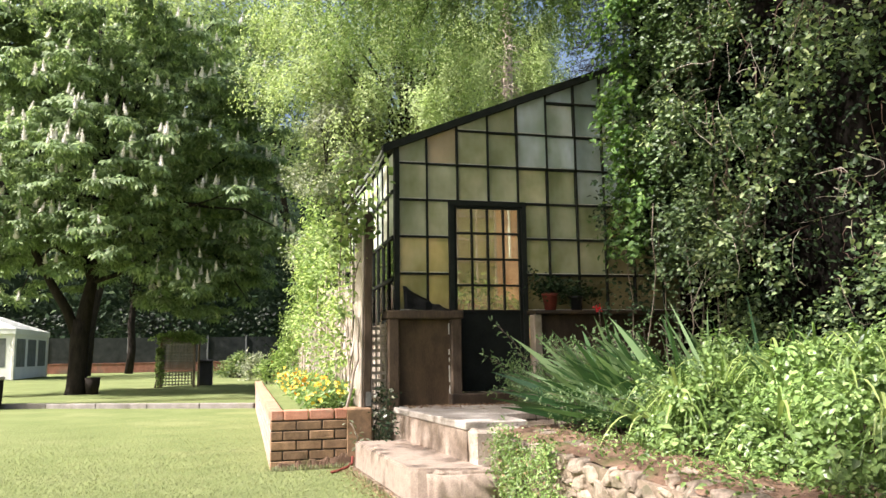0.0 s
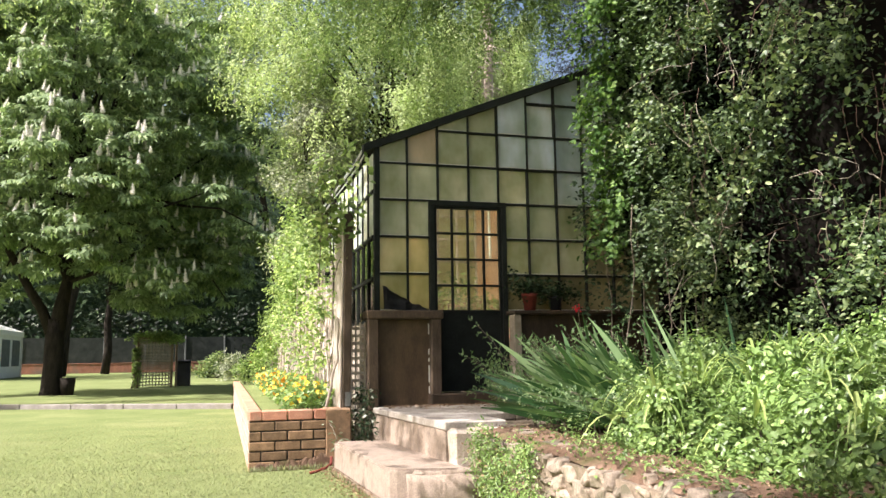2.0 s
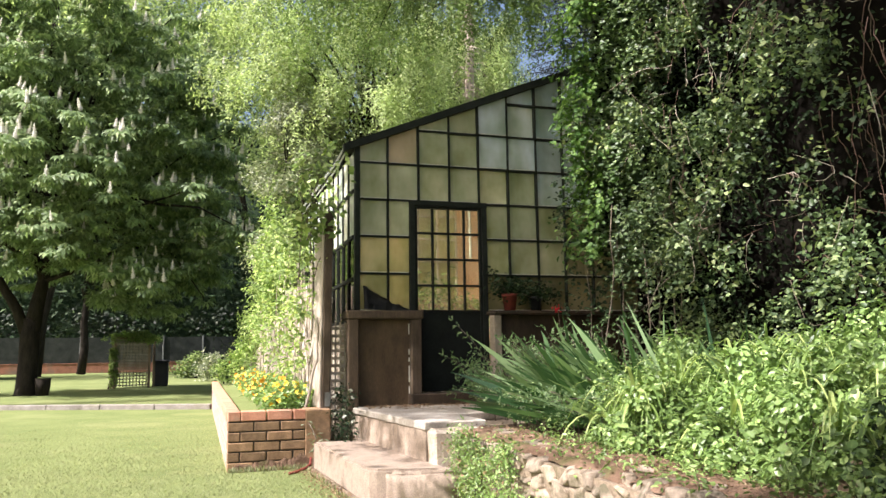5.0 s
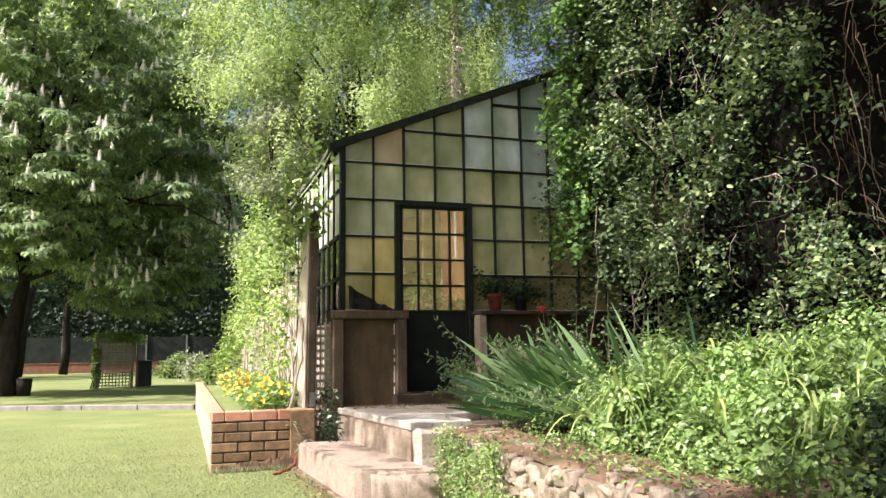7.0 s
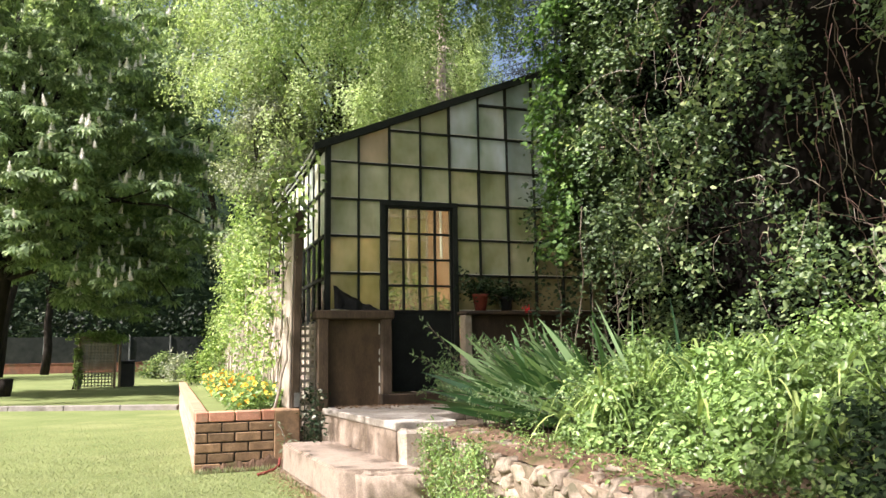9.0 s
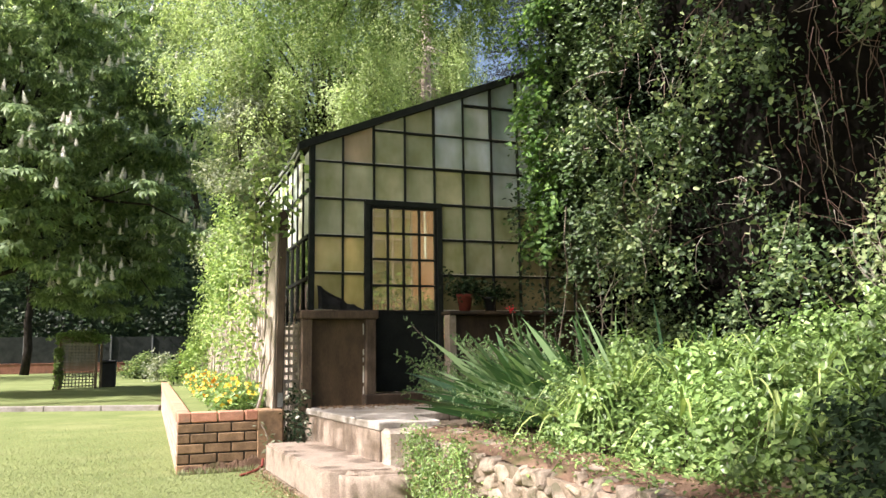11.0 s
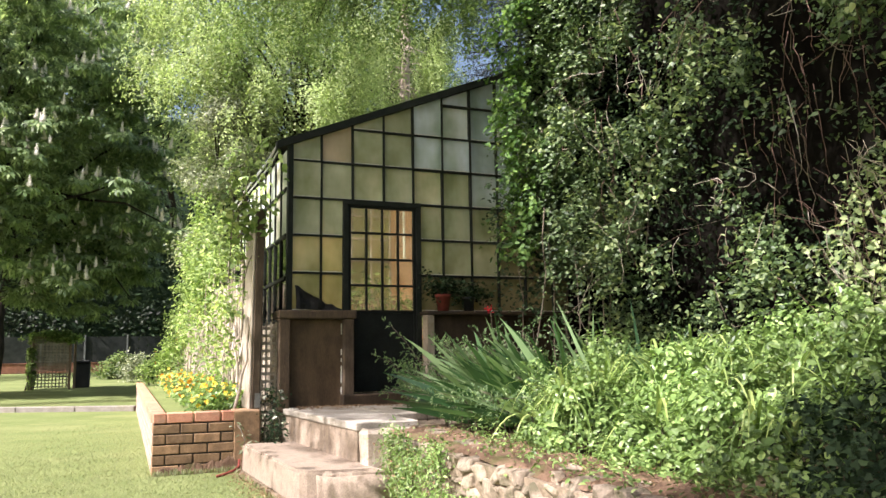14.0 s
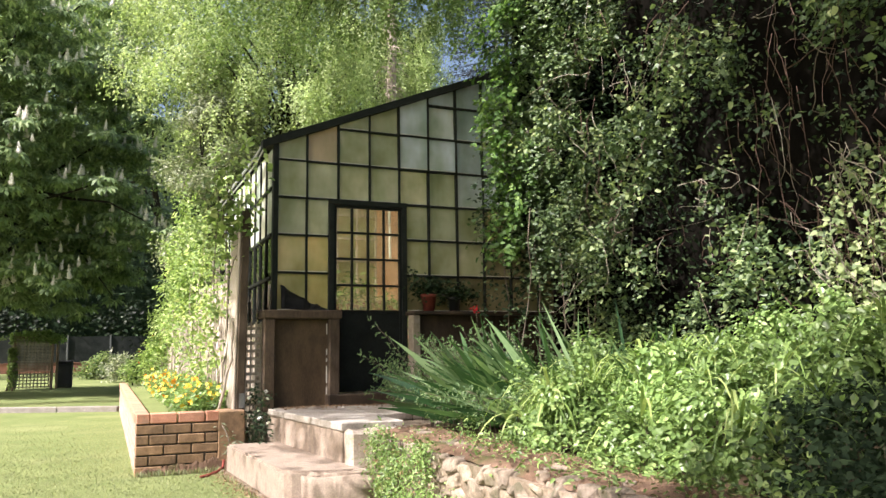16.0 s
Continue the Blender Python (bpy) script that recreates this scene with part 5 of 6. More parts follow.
def build_nasturtiums():
    c = thing("nasturtiums", "yellow and orange nasturtiums in the brick planter", "flowers", (0.9, 9.0, 0.47))
    rng = np.random.default_rng(95)
    n = 760
    y = 8.15 + 8.5 * rng.random(n) ** 1.2
    x = 1.12 - 0.40 * rng.random(n) ** 1.3
    h = (0.06 + 0.20 * rng.random(n)) * np.clip((x - 0.50) * 2.6, 0.3, 1)
    cen = np.c_[x, y, 0.47 + h]
    pos, axis, up = spray(cen, 7, (0.07, 0.09, 0.06), rng, np.tile((-0.4, -0.3, 0.6), (n, 1)), 0.1, 0.9)
    add_leaves(c, "foliage", pos, axis, up, rng.uniform(0.04, 0.07, len(pos)), ROUND, "balm")
    meshes = []
    for m in ("flower_orange", "flower_orange", "flower_yellow"):
        a = np.arange(5) * 1.2566
        me = leaf_mesh("flower", np.zeros((5, 3)), np.c_[np.cos(a), np.sin(a), 0 * a + 0.25], np.tile((0, 0, 1.0), (5, 1)), 0.044, ROUND)
        me.materials.append(M[m])
        meshes.append(me)
    for k in rng.choice(n, 260):
        o = new("flower", meshes[rng.integers(3)])
        o.parent = c
        o.location = Vector(cen[k] + (rng.normal(-0.06, 0.06), rng.normal(-0.03, 0.08), rng.uniform(0.0, 0.11))) - c.location
        s = rng.uniform(0.45, 0.9)
        o.scale = (s, s, s)
        o.rotation_euler = (radians(60) + rng.normal(0, 0.4), rng.normal(0, 0.5), rng.normal(-0.5, 0.6))
    return c


build_nasturtiums()


# ---------------------------------------------------------------- ivy
def build_ivy():
    # added near-black sheets stand in for the shaded depth of the ivy
    wall = part("ivy_backing", box_bm((5.45, -8, 0), (5.7, 7.617, 7.2)), M["shade_black"])
    end = part("ivy_backing_end", box_bm((4.25, 7.62, 2.35), (4.718, 7.76, 6.8), bm=box_bm((4.72, 7.62, 0), (5.72, 7.76, 6.8))), M["shade_black"])
    tagged(end, "near-black end of the sheet behind the ivy, added for shade", "wall", kind="structure")
    tagged(wall, "near-black sheet behind the ivy for its shaded depth", "wall", kind="structure")
    v = thing("ivy", "tall wall of ivy and creepers with hanging bare stems", "ivy", (4.6, 5.0, 0.5))
    rng = np.random.default_rng(101)

    def hollow(y, z):
        """How far a place lies inside one of the dark hollows of the ivy, 0 to 1."""
        h = 1.2 - math.hypot((y - 3.82) / 0.52, (z - 3.2) / 1.05)
        return max(0, min(1, 1.6 * (h + 0.5 * noise.noise((y * 1.9, z * 1.5, 9)))))

    def face(y, z):
        f = 4.30 + 0.55 * noise.noise((y * 1.0, z * 0.8, 1)) + 0.30 * noise.noise((y * 2.4, z * 2.0, 4)) + 0.10 * max(0, 2.5 - y)
        return f + (0.35 * max(0, 1.9 - z) if y > 5.5 else 0)

    def put(name, pos, axis, up, size, template, mat):
        add_leaves(v, name, np.asarray(pos), np.asarray(axis), np.asarray(up), size, template, mat)
    # inner leaves, shade put into a darker green; thin, the dark behind shows
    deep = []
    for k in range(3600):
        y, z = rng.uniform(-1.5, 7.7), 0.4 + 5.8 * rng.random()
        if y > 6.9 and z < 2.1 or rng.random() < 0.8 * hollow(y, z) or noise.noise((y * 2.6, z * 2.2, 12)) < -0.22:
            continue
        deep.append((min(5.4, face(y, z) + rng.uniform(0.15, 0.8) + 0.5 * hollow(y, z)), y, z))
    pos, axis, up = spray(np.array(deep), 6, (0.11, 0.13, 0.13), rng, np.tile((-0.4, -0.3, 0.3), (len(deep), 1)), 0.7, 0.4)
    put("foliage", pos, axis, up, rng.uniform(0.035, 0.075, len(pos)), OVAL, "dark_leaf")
    # leafy shoots that spring from the face, bend over and hang, in tufts with gaps between
    starts, outs, lens = [], [], []
    while len(starts) < 3000:
        y, z = rng.uniform(1.0, 7.55), rng.uniform(0.7, 6.0)
        if y > 6.9 and z < 2.0 or rng.random() < 0.7 * hollow(y, z) or noise.noise((y * 1.9, z * 1.7, 7)) + 0.6 * noise.noise((y * 4.5, z * 3.2, 17)) < 0.05:
            continue
        for _ in range(rng.integers(4, 10)):
            starts.append((face(y, z) + rng.uniform(-0.12, 0.15), y + rng.normal(0, 0.07), z + rng.normal(0, 0.09)))
            outs.append(unit(np.array((-1.0, rng.normal(-0.2, 0.7), rng.uniform(-0.1, 1.1)))))
            lens.append(rng.uniform(0.12, 0.42))
    outs = np.array(outs)
    pos, axis, up = strands(starts, outs, lens, rng, 14, 0.75, 0.75, 0.04, 0.35, 0.85)
    size = rng.uniform(0.018, 0.046, len(pos)) * rng.choice((0.85, 1.0, 1.4), len(pos))
    half = rng.random(len(pos)) < 0.5
    put("foliage", pos[half], axis[half], up[half], size[half], CREEPER, "ivy")
    put("foliage", pos[~half], axis[~half], up[~half], size[~half] * 0.9, LOBED, "ivy")
    n = 330
    cen = np.c_[rng.uniform(3.95, 4.35, n), rng.uniform(6.2, 7.4, n), rng.uniform(1.9, 5.6, n)]
    q, a, u = strands(cen, unit(np.c_[-np.ones(n), rng.normal(-0.5, 0.6, n), rng.uniform(-0.1, 0.9, n)]), rng.uniform(0.15, 0.45, n), rng, 12, 0.6, 0.8, 0.04, 0.35)
    put("foliage", q, a, u, rng.uniform(0.026, 0.058, len(q)), CREEPER, "ivy")
    n = 90
    cen = np.c_[rng.uniform(4.05, 4.7, n), rng.uniform(6.7, 7.5, n), rng.uniform(0.9, 2.4, n)]
    q, a, u = strands(cen, unit(np.c_[-np.ones(n), rng.normal(-0.5, 0.6, n), rng.uniform(-0.1, 0.9, n)]), rng.uniform(0.15, 0.4, n), rng, 10, 0.5, 0.9, 0.05, 0.35)
    put("foliage", q, a, u, rng.uniform(0.026, 0.055, len(q)), CREEPER, "ivy")
    # leaves before the end panes, a darker green in place of shade
    n = 70
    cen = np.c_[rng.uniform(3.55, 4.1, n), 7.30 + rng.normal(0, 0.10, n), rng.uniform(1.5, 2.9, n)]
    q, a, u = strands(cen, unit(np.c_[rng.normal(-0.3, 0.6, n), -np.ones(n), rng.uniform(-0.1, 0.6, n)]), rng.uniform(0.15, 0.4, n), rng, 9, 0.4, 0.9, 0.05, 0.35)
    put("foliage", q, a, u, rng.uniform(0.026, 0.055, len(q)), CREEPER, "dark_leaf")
    # bright leaves at the ends of the shoots, sunlit tone put into their colour
    k = rng.choice(len(starts), 800, replace=False)
    tip = np.array(starts)[k] + outs[k] * np.array(lens)[k][:, None] * 0.7 - np.c_[np.zeros((800, 2)), np.array(lens)[k] * 0.4]
    pos, axis, up = spray(tip, 8, (0.05, 0.06, 0.06), rng, np.tile((-0.4, -0.2, 0.6), (800, 1)), 0.3, 0.5)
    put("foliage", pos, axis, up, rng.uniform(0.025, 0.058, len(pos)), CREEPER, "sprig")
    # the end of the ivy that folds round in front of the greenhouse
    n = 800
    z = rng.uniform(2.3, 6.7, n)
    cen = np.c_[rng.uniform(3.95, 5.3, n), 7.50 + rng.normal(0, 0.10, n), z]
    pos, axis, up = strands(cen, unit(np.c_[rng.normal(-0.4, 0.4, n), -np.ones(n), np.zeros(n)]), rng.uniform(0.2, 0.5, n), rng, 12, 0.4, 0.9, 0.035)
    put("foliage", pos, axis, up, rng.uniform(0.035, 0.07, len(pos)), CREEPER, "ivy")
    # fresh green vine that hangs over the greenhouse end, its shoots reaching before the panes
    n = 270
    z = rng.uniform(2.1, 6.0, n)
    edge = 3.74 + 0.30 * np.array([noise.noise((0, a * 2.3, 2)) for a in z])
    cen = np.c_[edge + np.abs(rng.normal(0, 0.16, n)), 7.20 + rng.normal(0, 0.14, n), z]
    pos, axis, up = strands(cen, unit(np.c_[-np.ones(n), rng.normal(-0.3, 0.4, n), rng.uniform(-0.2, 0.8, n)]), rng.uniform(0.15, 0.42, n), rng, 11, 0.6, 0.8, 0.03)
    put("foliage", pos, axis, up, rng.uniform(0.04, 0.075, len(pos)), CREEPER, "fresh")
    for k in range(12):
        z = rng.uniform(2.2, 3.6)
        a, b = (3.9, 7.2, z), (rng.uniform(3.35, 3.7), 7.25 + rng.normal(0, 0.1), z + rng.uniform(-0.25, 0.35))
        p = bend(a, b, 8, (0, 0, 0.06), rng, 0.015)
        add_limb(v, p, 0.003, 0.0015, "stem", "shoot", 4)
        pos, axis, up = spray(p[2:], 2, (0.03, 0.03, 0.03), rng, np.tile((-0.3, -0.8, 0.5), (len(p) - 2, 1)), 0.3, 0.4)
        put("shoot_foliage", pos, axis, up, rng.uniform(0.035, 0.06, len(pos)), LOBED, "fresh")
    # bare stems: thin loops and hanging threads, thicker trunks at the foot
    for k in range(120):
        y, z = rng.uniform(2.5, 7.4), rng.uniform(1.5, 5.0)
        a = (face(y, z) - rng.uniform(-0.1, 0.22), y, z)
        b = (a[0] + rng.normal(0.0, 0.12), y + rng.normal(0, 0.22), z - rng.uniform(0.1, 0.8))
        add_limb(v, bend(a, b, 10, rng.normal(0, 0.10, 3), rng, 0.012), rng.uniform(0.0025, 0.005), 0.0018, "red_stem" if k % 3 else "stem", "bare_stem", 5)
    for k in range(70):
        y, z = rng.uniform(3.0, 7.3), rng.uniform(1.8, 5.0)
        a = np.array((face(y, z) - rng.uniform(0.0, 0.25), y, z))
        b = a + (rng.normal(-0.08, 0.08), rng.normal(0, 0.28), rng.normal(-0.15, 0.22))
        add_limb(v, bend(a, b, 9, rng.normal(0, 0.09, 3), rng, 0.008), 0.0028, 0.0012, "grey_wood", "bare_stem", 4)
    for k in range(18):
        y, z = 3.95 + rng.normal(0, 0.35), rng.uniform(2.2, 4.4)
        a = (rng.uniform(4.3, 5.0), y, z)
        b = (a[0] + rng.normal(0, 0.1), y + rng.normal(0, 0.15), z - rng.uniform(0.5, 1.4))
        add_limb(v, bend(a, b, 9, rng.normal(0, 0.07, 3), rng, 0.012), 0.004, 0.002, "red_stem", "bare_stem", 5)
    # brambles arching out of the sunny foot of the ivy
    n = 110
    y = rng.uniform(2.2, 3.9, n)
    z = rng.uniform(1.15, 2.10, n) - 0.33 * (y - 2.3)
    cen = np.c_[[face(a, b) - 0.05 for a, b in zip(y, z)], y, z]
    pos, axis, up = strands(cen, unit(np.c_[-np.ones(n), rng.normal(-0.2, 0.6, n), rng.uniform(0.2, 1.2, n)]), rng.uniform(0.2, 0.55, n), rng, 12, 0.8, 0.6, 0.04)
    put("bramble_foliage", pos, axis, up, rng.uniform(0.022, 0.052, len(pos)), CRENATE, "sprig")
    n = 110
    y = rng.uniform(2.75, 3.45, n)
    z = rng.uniform(1.2, 2.15, n)
    cen = np.c_[[min(4.1, face(a, b) - 0.2) for a, b in zip(y, z)], y, z]
    pos, axis, up = strands(cen, unit(np.c_[-np.ones(n), rng.normal(-0.2, 0.6, n), rng.uniform(0.2, 1.2, n)]), rng.uniform(0.15, 0.4, n), rng, 9, 0.8, 0.6, 0.04)
    put("bramble_foliage", pos, axis, up, rng.uniform(0.02, 0.046, len(pos)), CRENATE, "sprig")
    for k in range(0, n, 2):
        b = cen[k] + (rng.uniform(-0.35, -0.1), rng.normal(0, 0.2), rng.uniform(0.05, 0.35))
        add_limb(v, bend(cen[k] - (0, 0, 0.3), b, 8, (0, 0, 0.05), rng, 0.02), 0.003, 0.0015, "grey_wood" if k % 4 else "red_stem", "bramble_stem", 4)
    for k in range(10):
        y = rng.uniform(6.5, 7.5)
        x = rng.uniform(3.6, 4.6)
        add_limb(v, bend((x, y, 0.5), (x + rng.normal(0, 0.2), y, rng.uniform(1.7, 2.5)), 7, (0.03, 0, 0), rng, 0.02), 0.008, 0.005, "stem", "bare_stem", 6)
    return v


build_ivy()


# ---------------------------------------------------------------- planting bed
def mound(x, y):
    """Height of the leafy growth over the bed."""
    s = min(1, max(0, (x - 2.15) / 1.35))
    return 0.10 + 0.40 * s + 0.22 * s * max(0, 4.8 - y) / 2.5 + 0.08 * noise.noise((x * 2.2, y * 2.2, 0))


def build_balm():
    b = thing("lemon_balm", "bright green lemon balm spilling over the planting bed", "plants", (3.0, 4.0, 0.45))
    rng = np.random.default_rng(111)
    pos, axis, up, size = [], [], [], []
    for k in range(1400):
        x, y = 2.26 + 1.9 * rng.random(), rng.uniform(0.3, 6.0)
        if y > 4.20 + 1.05 * (x - 2.2) + 1.3 * max(0, x - 2.6) + rng.normal(0, 0.18):
            continue
        z0 = bed_height(x, y)
        h = mound(x, y) * rng.uniform(0.45, 1.08) * (1 + 0.5 * noise.noise((x * 2.8, y * 2.8, 8)))
        r = rng.uniform(0.045, 0.13) * (0.75 + 0.25 * min(1, h / 0.5))
        c = np.array((x - 0.12 * h, y - 0.03, z0 + h - 0.5 * r))
        n = int(58 * (r / 0.12) ** 2) + 8
        d = unit(rng.normal(0, 1, (n, 3)) + (-0.35, -0.35, 0.45))
        grow = np.array((1.0, 1.0, rng.uniform(0.7, 1.5)))
        pos += list(c + d * grow * r * rng.uniform(0.70, 1.25, (n, 1)))
        up += list(d + rng.normal(0, 0.45, (n, 3)) + (0, 0, 0.35))
        axis += list(np.cross(d, rng.normal(0, 1, (n, 3))) + d * 0.25 + (0, 0, -0.35))
        size += list(rng.uniform(0.75, 1.15, n) * rng.uniform(0.022, 0.038) * rng.choice((0.7, 0.9, 1.1, 1.4), n))
        if k % 4 == 0:
            add_limb(b, bend((x, y, z0), c, 4, (0, 0, 0), rng, 0.01), 0.004, 0.002, "stem", "stem", 5)
    # loose shoots that stand out of the domes
    starts = np.array([p for p in pos[::45]])
    q, a, u = strands(starts, unit(rng.normal(0, 1, (len(starts), 3)) * (1, 1, 0.2) + (-0.4, -0.4, 1.6)), rng.uniform(0.08, 0.28, len(starts)), rng, 9, 0.9, 0.15, 0.012, 0.1)
    pos, axis, up = np.concatenate((pos, q)), np.concatenate((axis, a)), np.concatenate((up, u))
    size = np.concatenate((size, rng.uniform(0.018, 0.034, len(q))))
    # low corner leaves become dark ivy, whose colour also stands for shade
    dark_corner = (pos[:, 1] < 1.12 * pos[:, 0] - 0.38 + rng.normal(0, 0.10, len(pos))) & (pos[:, 1] < 2.7) & (pos[:, 2] < 0.50 + 0.15 * pos[:, 0] + rng.normal(0, 0.06, len(pos)))
    add_leaves(b, "foliage", pos[dark_corner], axis[dark_corner], up[dark_corner], size[dark_corner], LOBED, "dark_leaf", "darker ivy in the balm, its colour also holding the corner's shade")
    pos, axis, up, size = pos[~dark_corner], axis[~dark_corner], up[~dark_corner], size[~dark_corner]
    half = rng.random(len(pos)) < 0.7
    add_leaves(b, "foliage", pos[half], axis[half], up[half], size[half], CRENATE, "balm")
    add_leaves(b, "foliage", pos[~half], axis[~half], up[~half], size[~half] * 1.05, CREEPER, "balm")
    return b


build_balm()


def strap_mesh(name, roots, rng, length, width, lean, droop, mat_key, parent, seg=7, upright=False):
    """Sword leaves: each rises from its root, folds along the midrib and bends over."""
    verts, faces = [], []
    for r, l, w, d, k in zip(roots, length, width, lean, droop):
        b = len(verts)
        d = np.array(d, float)
        flat = unit(np.cross(d, (0, 0, 1.0)) + 1e-6)
        side = unit(np.cross(flat, d) + flat * rng.normal(0, 0.5)) if upright else flat
        for i in range(seg + 1):
            s = i / seg
            c = np.array(r) + l * (d * s + np.array((0, 0, -k * s * s * s)))
            ww = w * (1 - s ** 2.5) * (0.55 + 0.45 * min(1, s * 4))
            verts += [c - side * ww, c + np.array((0, 0, -0.15 * w)), c + side * ww]
            if i:
                a = b + 3 * (i - 1)
                faces += [(a, a + 1, a + 4, a + 3), (a + 1, a + 2, a + 5, a + 4)]
    me = bpy.data.meshes.new(name)
    me.from_pydata([tuple(v) for v in verts], [], faces)
    o = link_mesh(name, me, M[mat_key], parent)
    o.matrix_parent_inverse = Matrix.Translation(-parent.location)
    return o


def build_iris():
    c = thing("iris_clump", "clump of long blue-green iris sword leaves", "iris", (2.7, 5.6, 0.47))
    rng = np.random.default_rng(121)
    # each fan spreads in one upright plane that leans over towards the steps
    for k in range(44):
        bx = 2.74 + 1.26 * rng.random()
        base = np.array((bx, 5.05 + 0.42 * (bx - 2.6) + rng.uniform(0.0, 0.8), 0.50))
        n = rng.integers(4, 7)
        a = math.pi + rng.normal(0.15, 0.40)
        flat = np.array((math.cos(a), math.sin(a), 0.0))
        tilt = rng.uniform(0.40, 0.75) if k % 4 == 0 else rng.uniform(0.80, 1.15)
        fan = tilt + np.linspace(-0.35, 0.40, n) + rng.normal(0, 0.06, n)
        fan = np.minimum(fan, 1.34)
        lean = [unit(flat * math.sin(f) + np.array((0, rng.normal(0, 0.08), math.cos(f)))) for f in fan]
        roots = [base + flat * 0.02 * (i - n / 2) + rng.normal(0, 0.012, 3) * (1, 1, 0) for i in range(n)]
        strap_mesh("leaf_fan", roots, rng, rng.uniform(0.70, 1.12, n), rng.uniform(0.024, 0.040, n), lean, rng.uniform(0.05, 0.24, n) * (1.5 - fan), "iris", c, upright=True)
    for _ in range(6):
        base = (rng.uniform(3.2, 3.8), rng.uniform(3.9, 5.2), 0.55)
        n = 6
        lean = [unit(np.array((f, rng.normal(-0.05, 0.2), 1.0))) for f in np.linspace(-0.7, 0.35, n)]
        strap_mesh("leaf_fan", [base] * n, rng, rng.uniform(0.70, 1.05, n), rng.uniform(0.014, 0.022, n), lean, rng.uniform(0.0, 0.35, n), "iris", c, upright=True)
    g = thing("long_grass", "tufts of long pale green strap leaves among the lemon balm", "grass", (3.0, 3.6, 0.45))
    for k in range(22):
        base = np.array((rng.uniform(2.45, 3.5), rng.uniform(2.4, 4.7), 0.0))
        base[2] = bed_height(base[0], base[1]) + 0.95 * mound(base[0], base[1])
        n = 11
        lean = [unit(np.array((rng.normal(-0.20, 0.9), rng.normal(-0.15, 0.8), 0.9))) for f in range(n)]
        strap_mesh("tuft", [base] * n, rng, rng.uniform(0.30, 0.62, n), rng.uniform(0.006, 0.012, n), lean, rng.uniform(0.5, 1.2, n), "strap", g)
    return c


build_iris()


def build_fern():
    """Sprigs with small leaflets to both sides of a fine arching stalk."""
    c = thing("feathery_herb", "feathery dark green herb with arching sprigs by the landing", "plant", (2.75, 6.2, 0.47))
    rng = np.random.default_rng(125)
    pos, axis, up = [], [], []
    for k in range(170):
        if k < 130:
            a = np.array((rng.uniform(2.42, 3.6), rng.uniform(5.7, 7.2), 0.47))
        else:
            a = np.array((rng.uniform(2.3, 2.9), rng.uniform(4.9, 6.0), 0.46))
        far = k < 4
        h = rng.uniform(0.25, 0.80) * (1 if k < 130 else 0.6) * (0.7 + 0.35 * (a[0] - 2.2))
        b = a + (-rng.uniform(0.05, 0.35) - (0.30 if far else 0), rng.normal(0, 0.15), h + (0.30 if far else 0))
        p = bend(a, b, 14, (0.05, 0, 0.10), rng, 0.006)
        add_limb(c, p[::3], 0.004, 0.002, "stem", "stem", 4)
        for i in range(3, 14):
            way = unit(p[i] - p[i - 1])
            for sgn in (-1, 1):
                side = unit(np.cross(way, rng.normal(0, 1, 3)) + 1e-6)
                reach = rng.uniform(0.03, 0.075)
                for q in np.linspace(0.25, 1, 6):
                    pos.append(p[i] + sgn * side * reach * q + way * reach * 0.4 * q)
                    axis.append(side * sgn + way * 0.8 + rng.normal(0, 0.6, 3))
                    up.append(rng.normal(0, 0.5, 3) + (-0.3, -0.3, 0.8))
    add_leaves(c, "foliage", np.array(pos), np.array(axis), np.array(up), rng.uniform(0.013, 0.028, len(pos)), OVAL, "herb")
    return c


build_fern()


def build_pots():
    rng = np.random.default_rng(131)
    for x, s, mat, lab in ((3.20, 1.0, "terracotta", "red terracotta flower pot with a leafy geranium on the sill"), (3.50, 0.85, "dark_plastic", "small dark flower pot with a leafy plant on the sill")):
        p = thing("flower_pot", lab, "flower pot", (x, 7.85, 1.513), "pots on the sill")
        part("pot", lathe([(0.058 * s, 0), (0.08 * s, 0.15 * s), (0.09 * s, 0.15 * s), (0.092 * s, 0.185 * s), (0.08 * s, 0.185 * s), (0.075 * s, 0.16 * s)]), M[mat], p, smooth=True)
        cen = np.array([(x, 7.85, 1.513 + 0.25 * s)]) + rng.normal(0, 1, (52, 3)) * (0.15, 0.06, 0.06)
        pos, axis, up = spray(cen, 8, (0.03, 0.03, 0.03), rng, None, 0.1, 0.7)
        add_leaves(p, "foliage", pos, axis, up, rng.uniform(0.03, 0.055, len(pos)), ROUND, "dark_leaf")
        for k in range(5):
            q = cen[k]
            add_limb(p, [(x, 7.85, 1.513 + 0.15 * s), tuple(q)], 0.004, 0.003, "stem", "stem", 5)
    f = thing("geranium", "red geranium flower on a thin stem", "flower", (3.62, 7.45, 0.5))
    add_limb(f, bend((3.62, 7.45, 0.5), (3.55, 7.4, 1.50), 6, (0.03, 0, 0), rng, 0.01), 0.006, 0.004, "stem", "stem", 5)
    n = 30
    add_leaves(f, "flower_head", np.array((3.55, 7.4, 1.51)) + rng.normal(0, 0.015, (n, 3)), rng.normal(0, 1, (n, 3)), rng.normal(0, 1, (n, 3)), 0.022, ROUND, "flower_red")


build_pots()


